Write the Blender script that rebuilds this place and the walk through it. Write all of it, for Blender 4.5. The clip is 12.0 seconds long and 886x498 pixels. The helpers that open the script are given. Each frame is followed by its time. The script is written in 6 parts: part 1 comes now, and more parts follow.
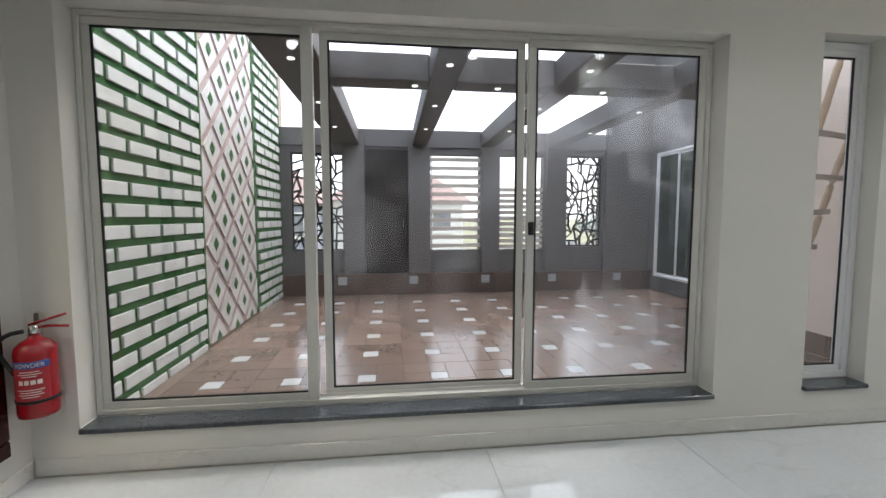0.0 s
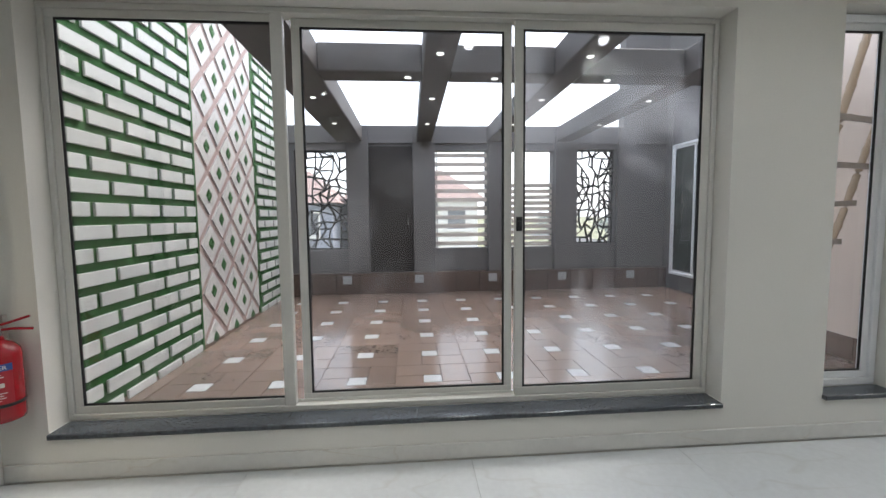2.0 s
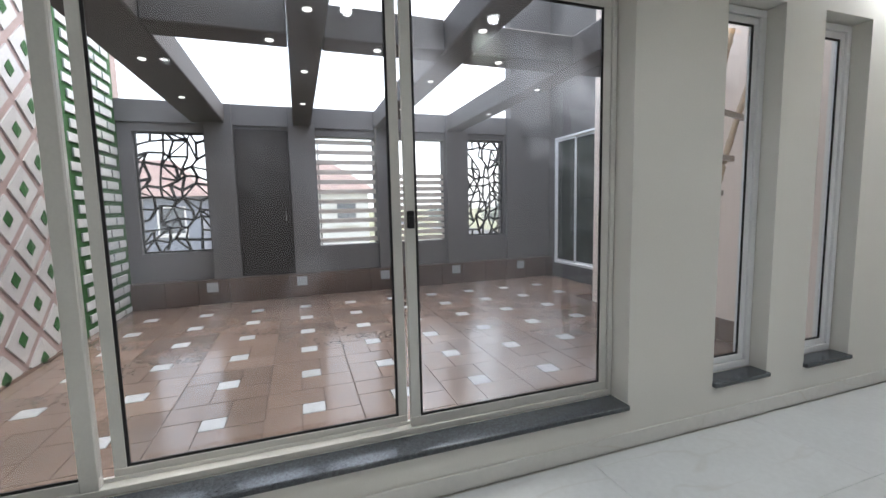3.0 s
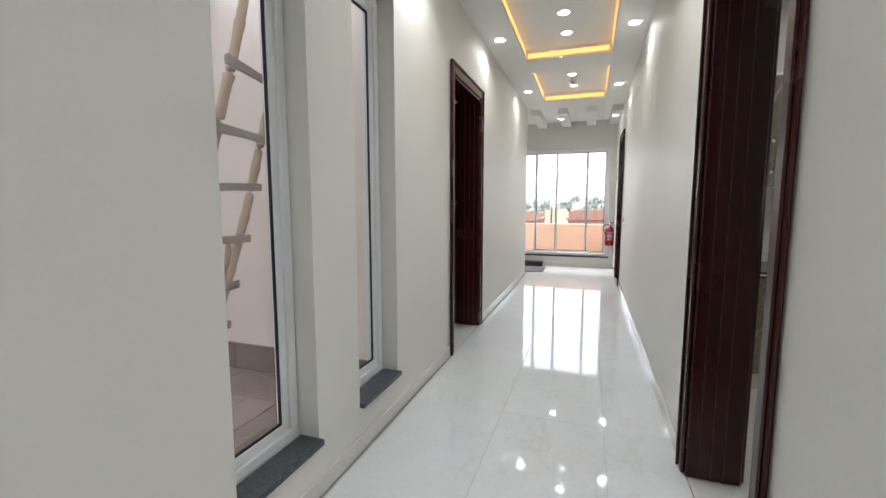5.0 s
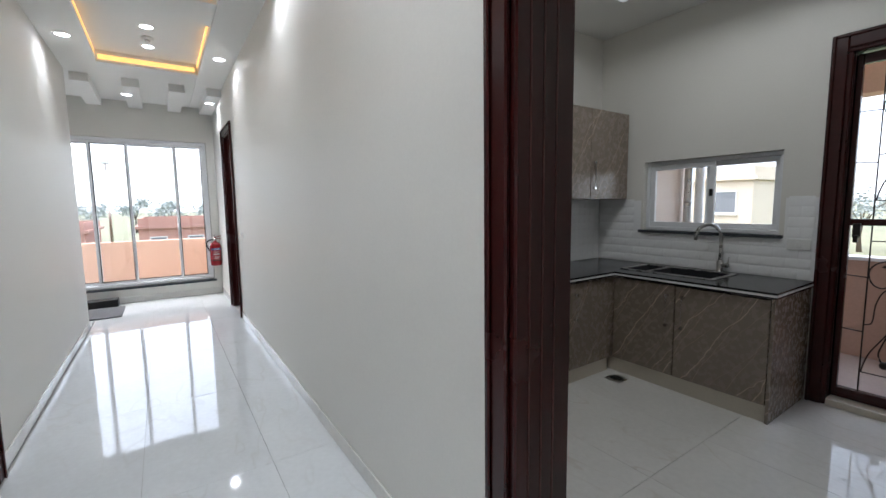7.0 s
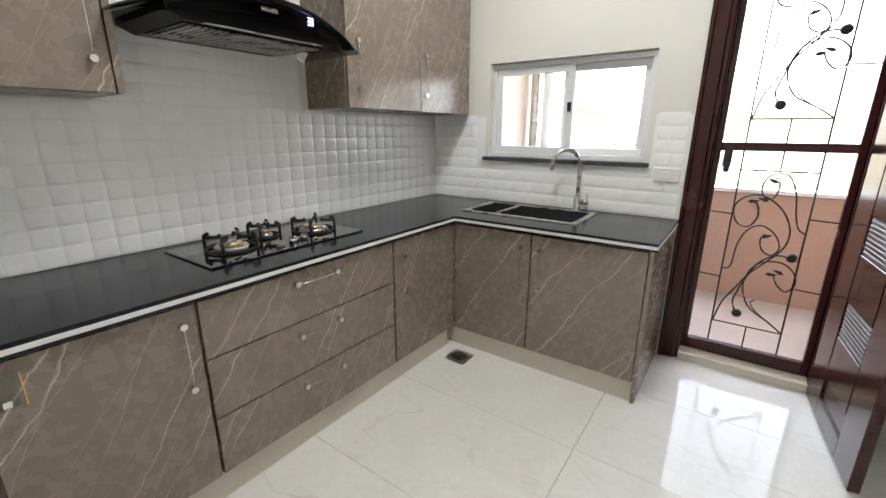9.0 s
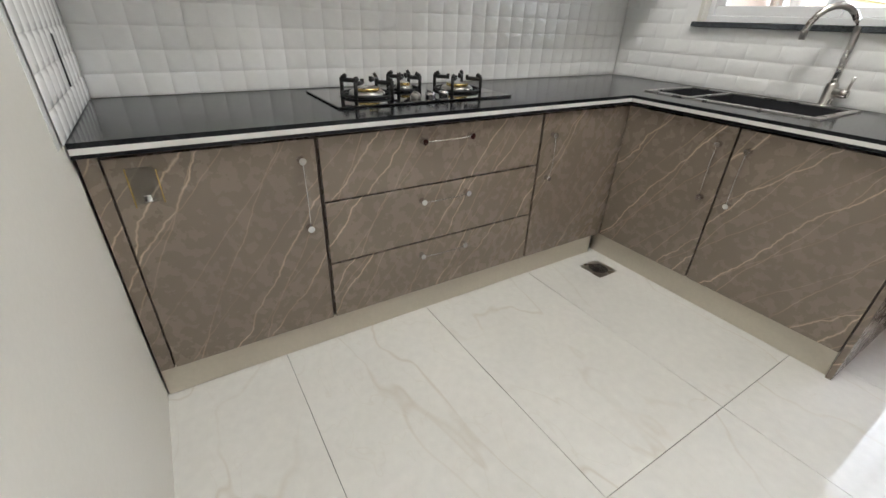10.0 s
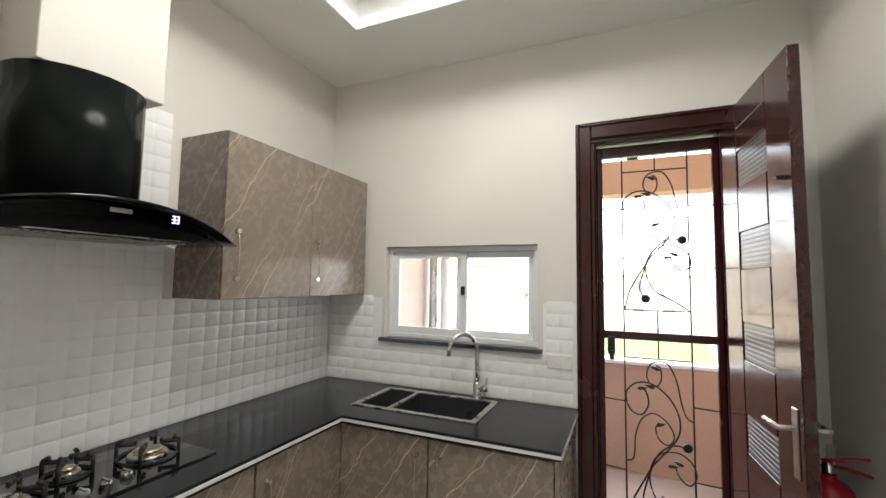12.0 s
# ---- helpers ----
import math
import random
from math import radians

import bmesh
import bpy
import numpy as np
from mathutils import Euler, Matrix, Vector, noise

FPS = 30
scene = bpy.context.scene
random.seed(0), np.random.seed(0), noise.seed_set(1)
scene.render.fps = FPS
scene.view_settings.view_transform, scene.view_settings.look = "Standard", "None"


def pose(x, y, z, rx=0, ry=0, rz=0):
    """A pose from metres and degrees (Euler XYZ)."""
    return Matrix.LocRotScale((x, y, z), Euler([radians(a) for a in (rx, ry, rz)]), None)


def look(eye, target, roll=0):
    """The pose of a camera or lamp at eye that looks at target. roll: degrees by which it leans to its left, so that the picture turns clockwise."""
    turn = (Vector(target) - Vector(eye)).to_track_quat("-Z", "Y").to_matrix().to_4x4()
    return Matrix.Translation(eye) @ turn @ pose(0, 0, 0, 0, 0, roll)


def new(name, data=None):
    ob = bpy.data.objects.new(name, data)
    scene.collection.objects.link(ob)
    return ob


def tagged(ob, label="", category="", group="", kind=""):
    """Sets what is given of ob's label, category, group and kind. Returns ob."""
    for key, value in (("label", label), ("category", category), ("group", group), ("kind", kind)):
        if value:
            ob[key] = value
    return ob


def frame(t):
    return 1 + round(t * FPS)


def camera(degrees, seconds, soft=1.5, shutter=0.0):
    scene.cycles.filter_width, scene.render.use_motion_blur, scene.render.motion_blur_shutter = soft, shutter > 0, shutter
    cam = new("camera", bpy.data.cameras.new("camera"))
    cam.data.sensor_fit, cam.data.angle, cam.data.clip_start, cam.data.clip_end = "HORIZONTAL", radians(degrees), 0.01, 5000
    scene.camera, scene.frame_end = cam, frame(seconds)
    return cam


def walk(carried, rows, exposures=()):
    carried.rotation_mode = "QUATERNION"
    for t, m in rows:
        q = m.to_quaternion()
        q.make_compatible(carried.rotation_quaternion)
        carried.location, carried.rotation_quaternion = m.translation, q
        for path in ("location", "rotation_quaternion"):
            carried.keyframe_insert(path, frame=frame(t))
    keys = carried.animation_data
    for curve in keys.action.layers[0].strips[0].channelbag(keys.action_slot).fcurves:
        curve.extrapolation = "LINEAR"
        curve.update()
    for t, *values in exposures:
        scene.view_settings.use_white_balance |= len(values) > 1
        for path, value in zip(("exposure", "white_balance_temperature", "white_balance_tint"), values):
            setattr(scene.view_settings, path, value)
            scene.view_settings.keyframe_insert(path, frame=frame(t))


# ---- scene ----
cam = camera(93.4, 12.0)
PATH = [
    (0, (-0.243, -2.432, 1.411), (-0.006, -0.452, 1.261), 0.0),
    (0.5, (-0.209, -2.602, 1.397), (-0.112, -0.611, 1.226), 0.7),
    (1, (-0.166, -2.642, 1.394), (-0.082, -0.652, 1.217), 0.4),
    (1.5, (-0.056, -2.493, 1.41), (0.033, -0.5, 1.264), -0.1),
    (2, (-0.015, -2.298, 1.394), (0.137, -0.31, 1.236), -0.6),
    (2.5, (-0.037, -2.027, 1.41), (0.325, -0.067, 1.248), -0.9),
    (3, (0.116, -1.817, 1.401), (0.762, 0.065, 1.199), -1.3),
    (3.5, (0.372, -1.618, 1.387), (1.403, 0.079, 1.146), -1.3),
    (3.7, (0.484, -1.551, 1.389), (1.678, 0.034, 1.139), -1.2),
    (5.3, (1.649, -1.023, 1.353), (3.592, -0.589, 1.163), 0.1),
    (5.5, (1.792, -0.931, 1.355), (3.762, -0.64, 1.178), 0.1),
    (6, (2.139, -0.813, 1.37), (4.133, -0.853, 1.215), -0.1),
    (6.5, (2.513, -0.806, 1.398), (4.452, -1.267, 1.229), -0.1),
    (6.8, (2.723, -0.77, 1.448), (4.518, -1.629, 1.248), -0.6),
    (7, (2.829, -0.835, 1.46), (4.481, -1.943, 1.253), -0.8),
    (7.2, (2.882, -0.922, 1.462), (4.385, -2.225, 1.251), -1.1),
    (8.8, (3.472, -1.826, 1.412), (4.444, -3.521, 0.985), -0.5),
    (9, (3.534, -1.903, 1.386), (4.647, -3.472, 0.841), 0.2),
    (9.5, (3.631, -2.093, 1.273), (4.991, -3.262, 0.387), 2.2),
    (10, (3.64, -2.112, 1.171), (5.106, -3.068, 0.203), 2.3),
    (10.5, (3.605, -2.102, 1.332), (5.244, -3.134, 0.832), 1.7),
    (11, (3.578, -2.082, 1.477), (5.198, -3.256, 1.467), 0.5),
    (11.5, (3.548, -2.091, 1.549), (4.891, -3.555, 1.777), 0.1),
    (12, (3.541, -2.117, 1.606), (4.337, -3.945, 1.757), 0.9),
]
EXPOSURES = [(0, 1.67, 6100, 9), (3.5, 1.72, 6000, 9), (5.3, 2.0, 6150, 10), (7.2, 1.92, 5700, 10), (8.8, 3.52, 6050, 10), (9.5, 3.58, 6150, 10), (11, 3.58, 6250, 10), (12, 3.27, 6350, 10)]
walk(cam, [(t, look(eye, target, roll)) for t, eye, target, roll in PATH], EXPOSURES)

# ---- world, sun, lights ----
world = bpy.data.worlds.new("overcast_sky")
scene.world = world
world.use_nodes = True
wn = world.node_tree
sky = wn.nodes.new("ShaderNodeTexSky")
sky.sky_type, sky.sun_disc = "NISHITA", False
sky.sun_elevation, sky.sun_rotation = radians(61), radians(60)
sky.air_density, sky.dust_density, sky.ozone_density = 1.0, 6.0, 0.6
wn.nodes["Background"].inputs["Strength"].default_value = 0.1
wn.links.new(sky.outputs[0], wn.nodes["Background"].inputs["Color"])
# the even white of the cloud sheet on top of the clear sky
cloud = wn.nodes.new("ShaderNodeBackground")
cloud.inputs["Color"].default_value, cloud.inputs["Strength"].default_value = (1.0, 0.985, 0.97, 1), 0.57
both = wn.nodes.new("ShaderNodeAddShader")
wn.links.new(wn.nodes["Background"].outputs[0], both.inputs[0])
wn.links.new(cloud.outputs[0], both.inputs[1])
wn.links.new(both.outputs[0], wn.nodes["World Output"].inputs["Surface"])
sun_data = bpy.data.lights.new("sun", "SUN")
sun_data.energy, sun_data.angle, sun_data.color = 0.35, radians(20), (1.0, 0.96, 0.9)
sun = new("sun", sun_data)
sun.matrix_world = look((0, 0, 20), (-8.5, -5.0, 2.0))


def downlight_lamp(x, y, z, power, colour=(1.0, 0.985, 0.965), size=0.09, cone=150):
    d = bpy.data.lights.new("downlight_lamp", "SPOT")
    d.energy, d.color, d.shadow_soft_size = power, colour, size
    d.spot_size, d.spot_blend = radians(cone), 0.7
    new("downlight_lamp", d).matrix_world = look((x, y, z), (x + 0.001, y, z - 1))


# ---- materials ----
def link(nt, a, b):
    nt.links.new(a, b)


def material(name, colour, rough=0.5, metal=0.0, vary=0.08, scale=6.0, bump=0.05, fine=60.0, coat=0.0, random=0.0, spec=0.5):
    """Principled paint: two scales of noise for tone, a fine one for relief; random: tone from piece to piece."""
    m = bpy.data.materials.new(name)
    m.use_nodes = True
    nt = m.node_tree
    p = nt.nodes["Principled BSDF"]
    p.inputs["Roughness"].default_value, p.inputs["Metallic"].default_value = rough, metal
    p.inputs["Coat Weight"].default_value = coat
    p.inputs["Specular IOR Level"].default_value = spec
    tc = nt.nodes.new("ShaderNodeTexCoord")
    n1, n2 = nt.nodes.new("ShaderNodeTexNoise"), nt.nodes.new("ShaderNodeTexNoise")
    n1.inputs["Scale"].default_value, n1.inputs["Detail"].default_value = scale, 4
    n2.inputs["Scale"].default_value, n2.inputs["Detail"].default_value = fine, 3
    for n in (n1, n2):
        link(nt, tc.outputs["Object"], n.inputs["Vector"])
    add = nt.nodes.new("ShaderNodeMath")
    add.operation = "ADD"
    link(nt, n1.outputs["Fac"], add.inputs[0])
    link(nt, n2.outputs["Fac"], add.inputs[1])
    last = add.outputs[0]
    rng = nt.nodes.new("ShaderNodeMapRange")
    rng.inputs["From Min"].default_value, rng.inputs["From Max"].default_value = 0.6, 1.4
    rng.inputs["To Min"].default_value, rng.inputs["To Max"].default_value = 1 - vary, 1 + vary
    link(nt, last, rng.inputs["Value"])
    tone = rng.outputs[0]
    if random:
        oi = nt.nodes.new("ShaderNodeObjectInfo")
        r2 = nt.nodes.new("ShaderNodeMapRange")
        r2.inputs["To Min"].default_value, r2.inputs["To Max"].default_value = 1 - random, 1 + random
        link(nt, oi.outputs["Random"], r2.inputs["Value"])
        mul = nt.nodes.new("ShaderNodeMath")
        mul.operation = "MULTIPLY"
        link(nt, tone, mul.inputs[0])
        link(nt, r2.outputs[0], mul.inputs[1])
        tone = mul.outputs[0]
    vm = nt.nodes.new("ShaderNodeVectorMath")
    vm.operation = "SCALE"
    vm.inputs[0].default_value = colour
    link(nt, tone, vm.inputs["Scale"])
    link(nt, vm.outputs[0], p.inputs["Base Color"])
    rr = nt.nodes.new("ShaderNodeMapRange")
    rr.inputs["To Min"].default_value, rr.inputs["To Max"].default_value = max(0.0, rough * 0.8), min(1.0, rough * 1.2)
    link(nt, n1.outputs["Fac"], rr.inputs["Value"])
    link(nt, rr.outputs[0], p.inputs["Roughness"])
    if bump:
        b = nt.nodes.new("ShaderNodeBump")
        b.inputs["Strength"].default_value, b.inputs["Distance"].default_value = bump, 0.004
        link(nt, n2.outputs["Fac"], b.inputs["Height"])
        link(nt, b.outputs[0], p.inputs["Normal"])
    m.diffuse_color = (*colour, 1)
    return m


def veined(name, base, vein, rough, scale, thin, turn, coat=0.0, second=None, random=0.0, stretch=2.2, amount=1.0):
    """Stone print: thin wandering veins over a clouded ground."""
    m = material(name, base, rough, 0, 0.06, 3.0, 0.0, 30.0, coat, random)
    nt = m.node_tree
    p = nt.nodes["Principled BSDF"]
    ground = p.inputs["Base Color"].links[0].from_socket
    tc = nt.nodes.new("ShaderNodeTexCoord")
    oi = nt.nodes.new("ShaderNodeObjectInfo")
    shift = nt.nodes.new("ShaderNodeVectorMath")
    shift.operation = "MULTIPLY_ADD"
    comb = nt.nodes.new("ShaderNodeCombineXYZ")
    for i in range(3):
        link(nt, oi.outputs["Random"], comb.inputs[i])
    shift.inputs[1].default_value = (7.0 if random else 0.0,) * 3
    link(nt, comb.outputs[0], shift.inputs[0])
    link(nt, tc.outputs["Object"], shift.inputs[2])
    mp = nt.nodes.new("ShaderNodeMapping")
    mp.inputs["Rotation"].default_value = [radians(a) for a in turn]
    mp.inputs["Scale"].default_value = (1, stretch, stretch)
    link(nt, shift.outputs[0], mp.inputs["Vector"])
    fac = None
    for sc, w in ((scale, thin), (scale * 2.3, thin * 0.45)):
        n = nt.nodes.new("ShaderNodeTexNoise")
        n.inputs["Scale"].default_value, n.inputs["Detail"].default_value = sc, 3.0
        n.inputs["Roughness"].default_value, n.inputs["Distortion"].default_value = 0.45, 0.35
        link(nt, mp.outputs[0], n.inputs["Vector"])
        sub = nt.nodes.new("ShaderNodeMath")
        sub.operation = "SUBTRACT"
        sub.inputs[1].default_value = 0.5
        link(nt, n.outputs["Fac"], sub.inputs[0])
        ab = nt.nodes.new("ShaderNodeMath")
        ab.operation = "ABSOLUTE"
        link(nt, sub.outputs[0], ab.inputs[0])
        r = nt.nodes.new("ShaderNodeMapRange")
        r.inputs["From Min"].default_value, r.inputs["From Max"].default_value = 0.0, w
        r.inputs["To Min"].default_value, r.inputs["To Max"].default_value = amount, 0.0
        link(nt, ab.outputs[0], r.inputs["Value"])
        if fac is None:
            fac = r.outputs[0]
        else:
            mx = nt.nodes.new("ShaderNodeMath")
            mx.operation = "MULTIPLY_ADD"
            mx.inputs[1].default_value = 0.45
            link(nt, r.outputs[0], mx.inputs[0])
            link(nt, fac, mx.inputs[2])
            fac = mx.outputs[0]
    # veins fade in and out along their run
    fade = nt.nodes.new("ShaderNodeTexNoise")
    fade.inputs["Scale"].default_value = 1.7
    link(nt, shift.outputs[0], fade.inputs["Vector"])
    fr = nt.nodes.new("ShaderNodeMapRange")
    fr.inputs["From Min"].default_value, fr.inputs["From Max"].default_value = 0.36, 0.62
    link(nt, fade.outputs["Fac"], fr.inputs["Value"])
    mul = nt.nodes.new("ShaderNodeMath")
    mul.operation = "MULTIPLY"
    mul.use_clamp = True
    link(nt, fac, mul.inputs[0])
    link(nt, fr.outputs[0], mul.inputs[1])
    mix = nt.nodes.new("ShaderNodeMix")
    mix.data_type = "RGBA"
    mix.inputs["B"].default_value = (*vein, 1)
    link(nt, mul.outputs[0], mix.inputs["Factor"])
    link(nt, ground, mix.inputs["A"])
    link(nt, mix.outputs["Result"], p.inputs["Base Color"])
    return m


def streaked(name, base, vein):
    """Laminate with slim slanting veins that climb the fronts, a few strong and many faint."""
    m = material(name, base, 0.27, 0, 0.035, 26.0, 0.0, 130.0, 0.1, 0.03)
    nt = m.node_tree
    p = nt.nodes["Principled BSDF"]
    ground = p.inputs["Base Color"].links[0].from_socket
    tc, oi = nt.nodes.new("ShaderNodeTexCoord"), nt.nodes.new("ShaderNodeObjectInfo")
    dots = []
    for d in ((0.84, 0.84, 0.52), (-0.52, -0.52, 0.84)):
        v = nt.nodes.new("ShaderNodeVectorMath")
        v.operation = "DOT_PRODUCT"
        v.inputs[1].default_value = d
        link(nt, tc.outputs["Object"], v.inputs[0])
        dots.append(v.outputs["Value"])
    off = nt.nodes.new("ShaderNodeMath")
    off.operation = "MULTIPLY"
    off.inputs[1].default_value = 37.0
    link(nt, oi.outputs["Random"], off.inputs[0])
    def op(kind, p0, p1=None, p2=None):
        n = nt.nodes.new("ShaderNodeMath")
        n.operation = kind
        for i, q in enumerate((p0, p1, p2)):
            if q is None:
                continue
            if isinstance(q, (int, float)):
                n.inputs[i].default_value = q
            else:
                link(nt, q, n.inputs[i])
        return n.outputs[0]

    total = None
    # (veins to the metre, lean, wander, half width, weight)
    for per, lean, wander, width, weight, z in ((2.7, 0.03, 0.34, 0.0085, 0.95, 0.0), (5.1, -0.08, 0.40, 0.006, 0.42, 5.0), (1.9, 0.10, 0.30, 0.008, 0.85, 9.0), (7.3, 0.14, 0.46, 0.005, 0.34, 14.0)):
        shift = op("ADD", off.outputs[0], z)
        co = nt.nodes.new("ShaderNodeCombineXYZ")
        link(nt, op("MULTIPLY", dots[0], 2.0), co.inputs[0])
        link(nt, op("MULTIPLY", dots[1], 3.2), co.inputs[1])
        link(nt, shift, co.inputs[2])
        n = nt.nodes.new("ShaderNodeTexNoise")
        n.inputs["Scale"].default_value, n.inputs["Detail"].default_value, n.inputs["Roughness"].default_value = 1.0, 5.0, 0.56
        link(nt, co.outputs[0], n.inputs["Vector"])
        line = op("MULTIPLY_ADD", dots[1], lean * per, op("MULTIPLY_ADD", dots[0], per, shift))
        phase = op("MULTIPLY_ADD", n.outputs["Fac"], wander, line)
        dist = op("ABSOLUTE", op("SUBTRACT", op("FRACT", phase), 0.5))
        r = nt.nodes.new("ShaderNodeMapRange")
        r.inputs["From Max"].default_value = width * per / 2.0
        r.inputs["To Min"].default_value, r.inputs["To Max"].default_value = weight, 0.0
        link(nt, dist, r.inputs["Value"])
        total = r.outputs[0] if total is None else op("MAXIMUM", total, r.outputs[0])
    fade = nt.nodes.new("ShaderNodeTexNoise")
    fade.inputs["Scale"].default_value = 3.2
    link(nt, tc.outputs["Object"], fade.inputs["Vector"])
    fr = nt.nodes.new("ShaderNodeMapRange")
    fr.inputs["From Min"].default_value, fr.inputs["From Max"].default_value = 0.36, 0.56
    fr.inputs["To Min"].default_value = 0.4
    link(nt, fade.outputs["Fac"], fr.inputs["Value"])
    mul = nt.nodes.new("ShaderNodeMath")
    mul.operation, mul.use_clamp = "MULTIPLY", True
    link(nt, total, mul.inputs[0])
    link(nt, fr.outputs[0], mul.inputs[1])
    mix = nt.nodes.new("ShaderNodeMix")
    mix.data_type = "RGBA"
    mix.inputs["B"].default_value = (*vein, 1)
    link(nt, mul.outputs[0], mix.inputs["Factor"])
    link(nt, ground, mix.inputs["A"])
    link(nt, mix.outputs["Result"], p.inputs["Base Color"])
    return m


def glass(name, tint=(0.95, 0.97, 0.97), rough=0.0):
    m = bpy.data.materials.new(name)
    m.use_nodes = True
    p = m.node_tree.nodes["Principled BSDF"]
    p.inputs["Base Color"].default_value = (*tint, 1)
    p.inputs["Transmission Weight"].default_value, p.inputs["Roughness"].default_value = 1.0, rough
    p.inputs["IOR"].default_value = 1.45
    return m


def dusty(name, least=0.002, most=0.10):
    """Clear glass under a thin uneven film of dust; dense, it adds painted haze."""
    m = glass(name)
    nt = m.node_tree
    p, out = nt.nodes["Principled BSDF"], nt.nodes["Material Output"]
    tc, n = nt.nodes.new("ShaderNodeTexCoord"), nt.nodes.new("ShaderNodeTexNoise")
    n.inputs["Scale"].default_value, n.inputs["Detail"].default_value, n.inputs["Distortion"].default_value = 1.6, 6.0, 0.6
    link(nt, tc.outputs["Object"], n.inputs["Vector"])
    r = nt.nodes.new("ShaderNodeMapRange")
    r.inputs["From Min"].default_value, r.inputs["From Max"].default_value = 0.48, 0.80
    r.inputs["To Min"].default_value, r.inputs["To Max"].default_value = least, most
    link(nt, n.outputs["Fac"], r.inputs["Value"])
    tr = nt.nodes.new("ShaderNodeBsdfTranslucent")
    tr.inputs["Color"].default_value = (0.75, 0.78, 0.82, 1)
    mx = nt.nodes.new("ShaderNodeMixShader")
    link(nt, r.outputs[0], mx.inputs[0])
    link(nt, p.outputs[0], mx.inputs[1])
    link(nt, tr.outputs[0], mx.inputs[2])
    link(nt, mx.outputs[0], out.inputs["Surface"])
    return m


def glowing(name, colour, strength):
    m = bpy.data.materials.new(name)
    m.use_nodes = True
    p = m.node_tree.nodes["Principled BSDF"]
    p.inputs["Base Color"].default_value = (*colour, 1)
    p.inputs["Emission Color"].default_value = (*colour, 1)
    p.inputs["Emission Strength"].default_value = strength
    return m


WALL = material("cream_wall_paint", (0.71, 0.695, 0.645), 0.5, 0, 0.03, 1.2, 0.04, 90)
CEIL = material("white_ceiling_paint", (0.80, 0.80, 0.77), 0.7, 0, 0.02, 1.5, 0.03, 90)
MARBLE = veined("polished_white_marble_tile", (0.66, 0.68, 0.685), (0.56, 0.56, 0.54), 0.05, 1.1, 0.016, (0, 0, 38), 0.0, None, 0.012, 2.6, 0.5)
KMARBLE = veined("satin_ivory_marble_tile", (0.69, 0.68, 0.645), (0.56, 0.51, 0.44), 0.05, 1.3, 0.012, (0, 0, 60), 0.0, None, 0.02, 2.2, 0.6)
KMARBLE.node_tree.nodes["Principled BSDF"].inputs["Specular IOR Level"].default_value = 0.22
GROUT = material("grey_grout", (0.52, 0.51, 0.49), 0.85, 0, 0.1, 8, 0.1)
GRANITE = material("dark_blue_grey_granite", (0.055, 0.062, 0.07), 0.16, 0, 0.7, 60, 0.02, 240)
BLACKTOP = material("black_granite_worktop", (0.013, 0.014, 0.017), 0.12, 0, 0.8, 70, 0.01, 260, 0, 0, 0.25)
MAHOGANY = material("dark_mahogany_varnish", (0.034, 0.0046, 0.004), 0.26, 0, 0.18, 2.5, 0.0, 30, 0.04, 0, 0.4)
GROOVE = material("lighter_mahogany_groove", (0.06, 0.017, 0.013), 0.3, 0, 0.2, 9, 0.0, 40)
ALU = material("champagne_aluminium", (0.66, 0.65, 0.61), 0.38, 0.1, 0.05, 3, 0.0, 80)
WHITEALU = material("white_upvc", (0.78, 0.79, 0.80), 0.35, 0, 0.03, 3, 0.0, 80)
GASKET = material("black_rubber_gasket", (0.012, 0.012, 0.012), 0.6, 0, 0.1, 5, 0)
GLASS = glass("clear_window_glass")
DUSTY = dusty("dusty_window_glass", 0.002, 0.09)
# denser film: dust plus a pale reflection painted in as haze
HAZY = dusty("reflection_haze_glass", 0.015, 0.30)
# opaque: the unlit room behind is put into the dark colour
DARKPANE = material("dark_reflecting_pane", (0.075, 0.085, 0.075), 0.04, 0, 0.5, 1.4, 0.0, 9)
GLOSSWOOD = material("high_gloss_mahogany", (0.034, 0.007, 0.006), 0.19, 0, 0.2, 2.5, 0.0, 30, 0.1)
FLUTED = material("fluted_grey_wood", (0.105, 0.088, 0.086), 0.3, 0, 0.12, 4.0, 0.0, 40)
FANLIGHT = glowing("soft_white_ring", (1.0, 0.98, 0.95), 0.35)
FROST = glass("frosted_glass", (0.75, 0.73, 0.66), 0.55)
GREYPAINT = material("grey_patio_paint", (0.128, 0.121, 0.119), 0.75, 0, 0.10, 1.3, 0.12, 40)
BEAMPAINT = material("dark_grey_brown_beam_paint", (0.065, 0.058, 0.055), 0.7, 0, 0.4, 2.0, 0.15, 40)
DARKPANEL = material("charcoal_panel", (0.036, 0.031, 0.030), 0.7, 0, 0.1, 2, 0.0, 40, 0, 0, 0.2)
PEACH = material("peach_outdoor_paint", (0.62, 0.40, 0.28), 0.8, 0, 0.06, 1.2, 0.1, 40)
# the peach darkened: the back balcony's shade is put into this colour
PEACHSHADE = material("shade_darkened_peach_paint", (0.42, 0.27, 0.205), 0.8, 0, 0.08, 1.2, 0.1, 40)
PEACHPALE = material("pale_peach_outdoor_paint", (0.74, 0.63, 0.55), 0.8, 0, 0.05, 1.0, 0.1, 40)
TERRA = material("terracotta_patio_tile", (0.165, 0.118, 0.094), 0.17, 0, 0.34, 2.2, 0.05, 26, 0, 0.16, 0.8)
DARKTERRA = material("dark_terracotta_skirting", (0.095, 0.062, 0.049), 0.35, 0, 0.4, 5.0, 0.1, 26, 0, 0.2)
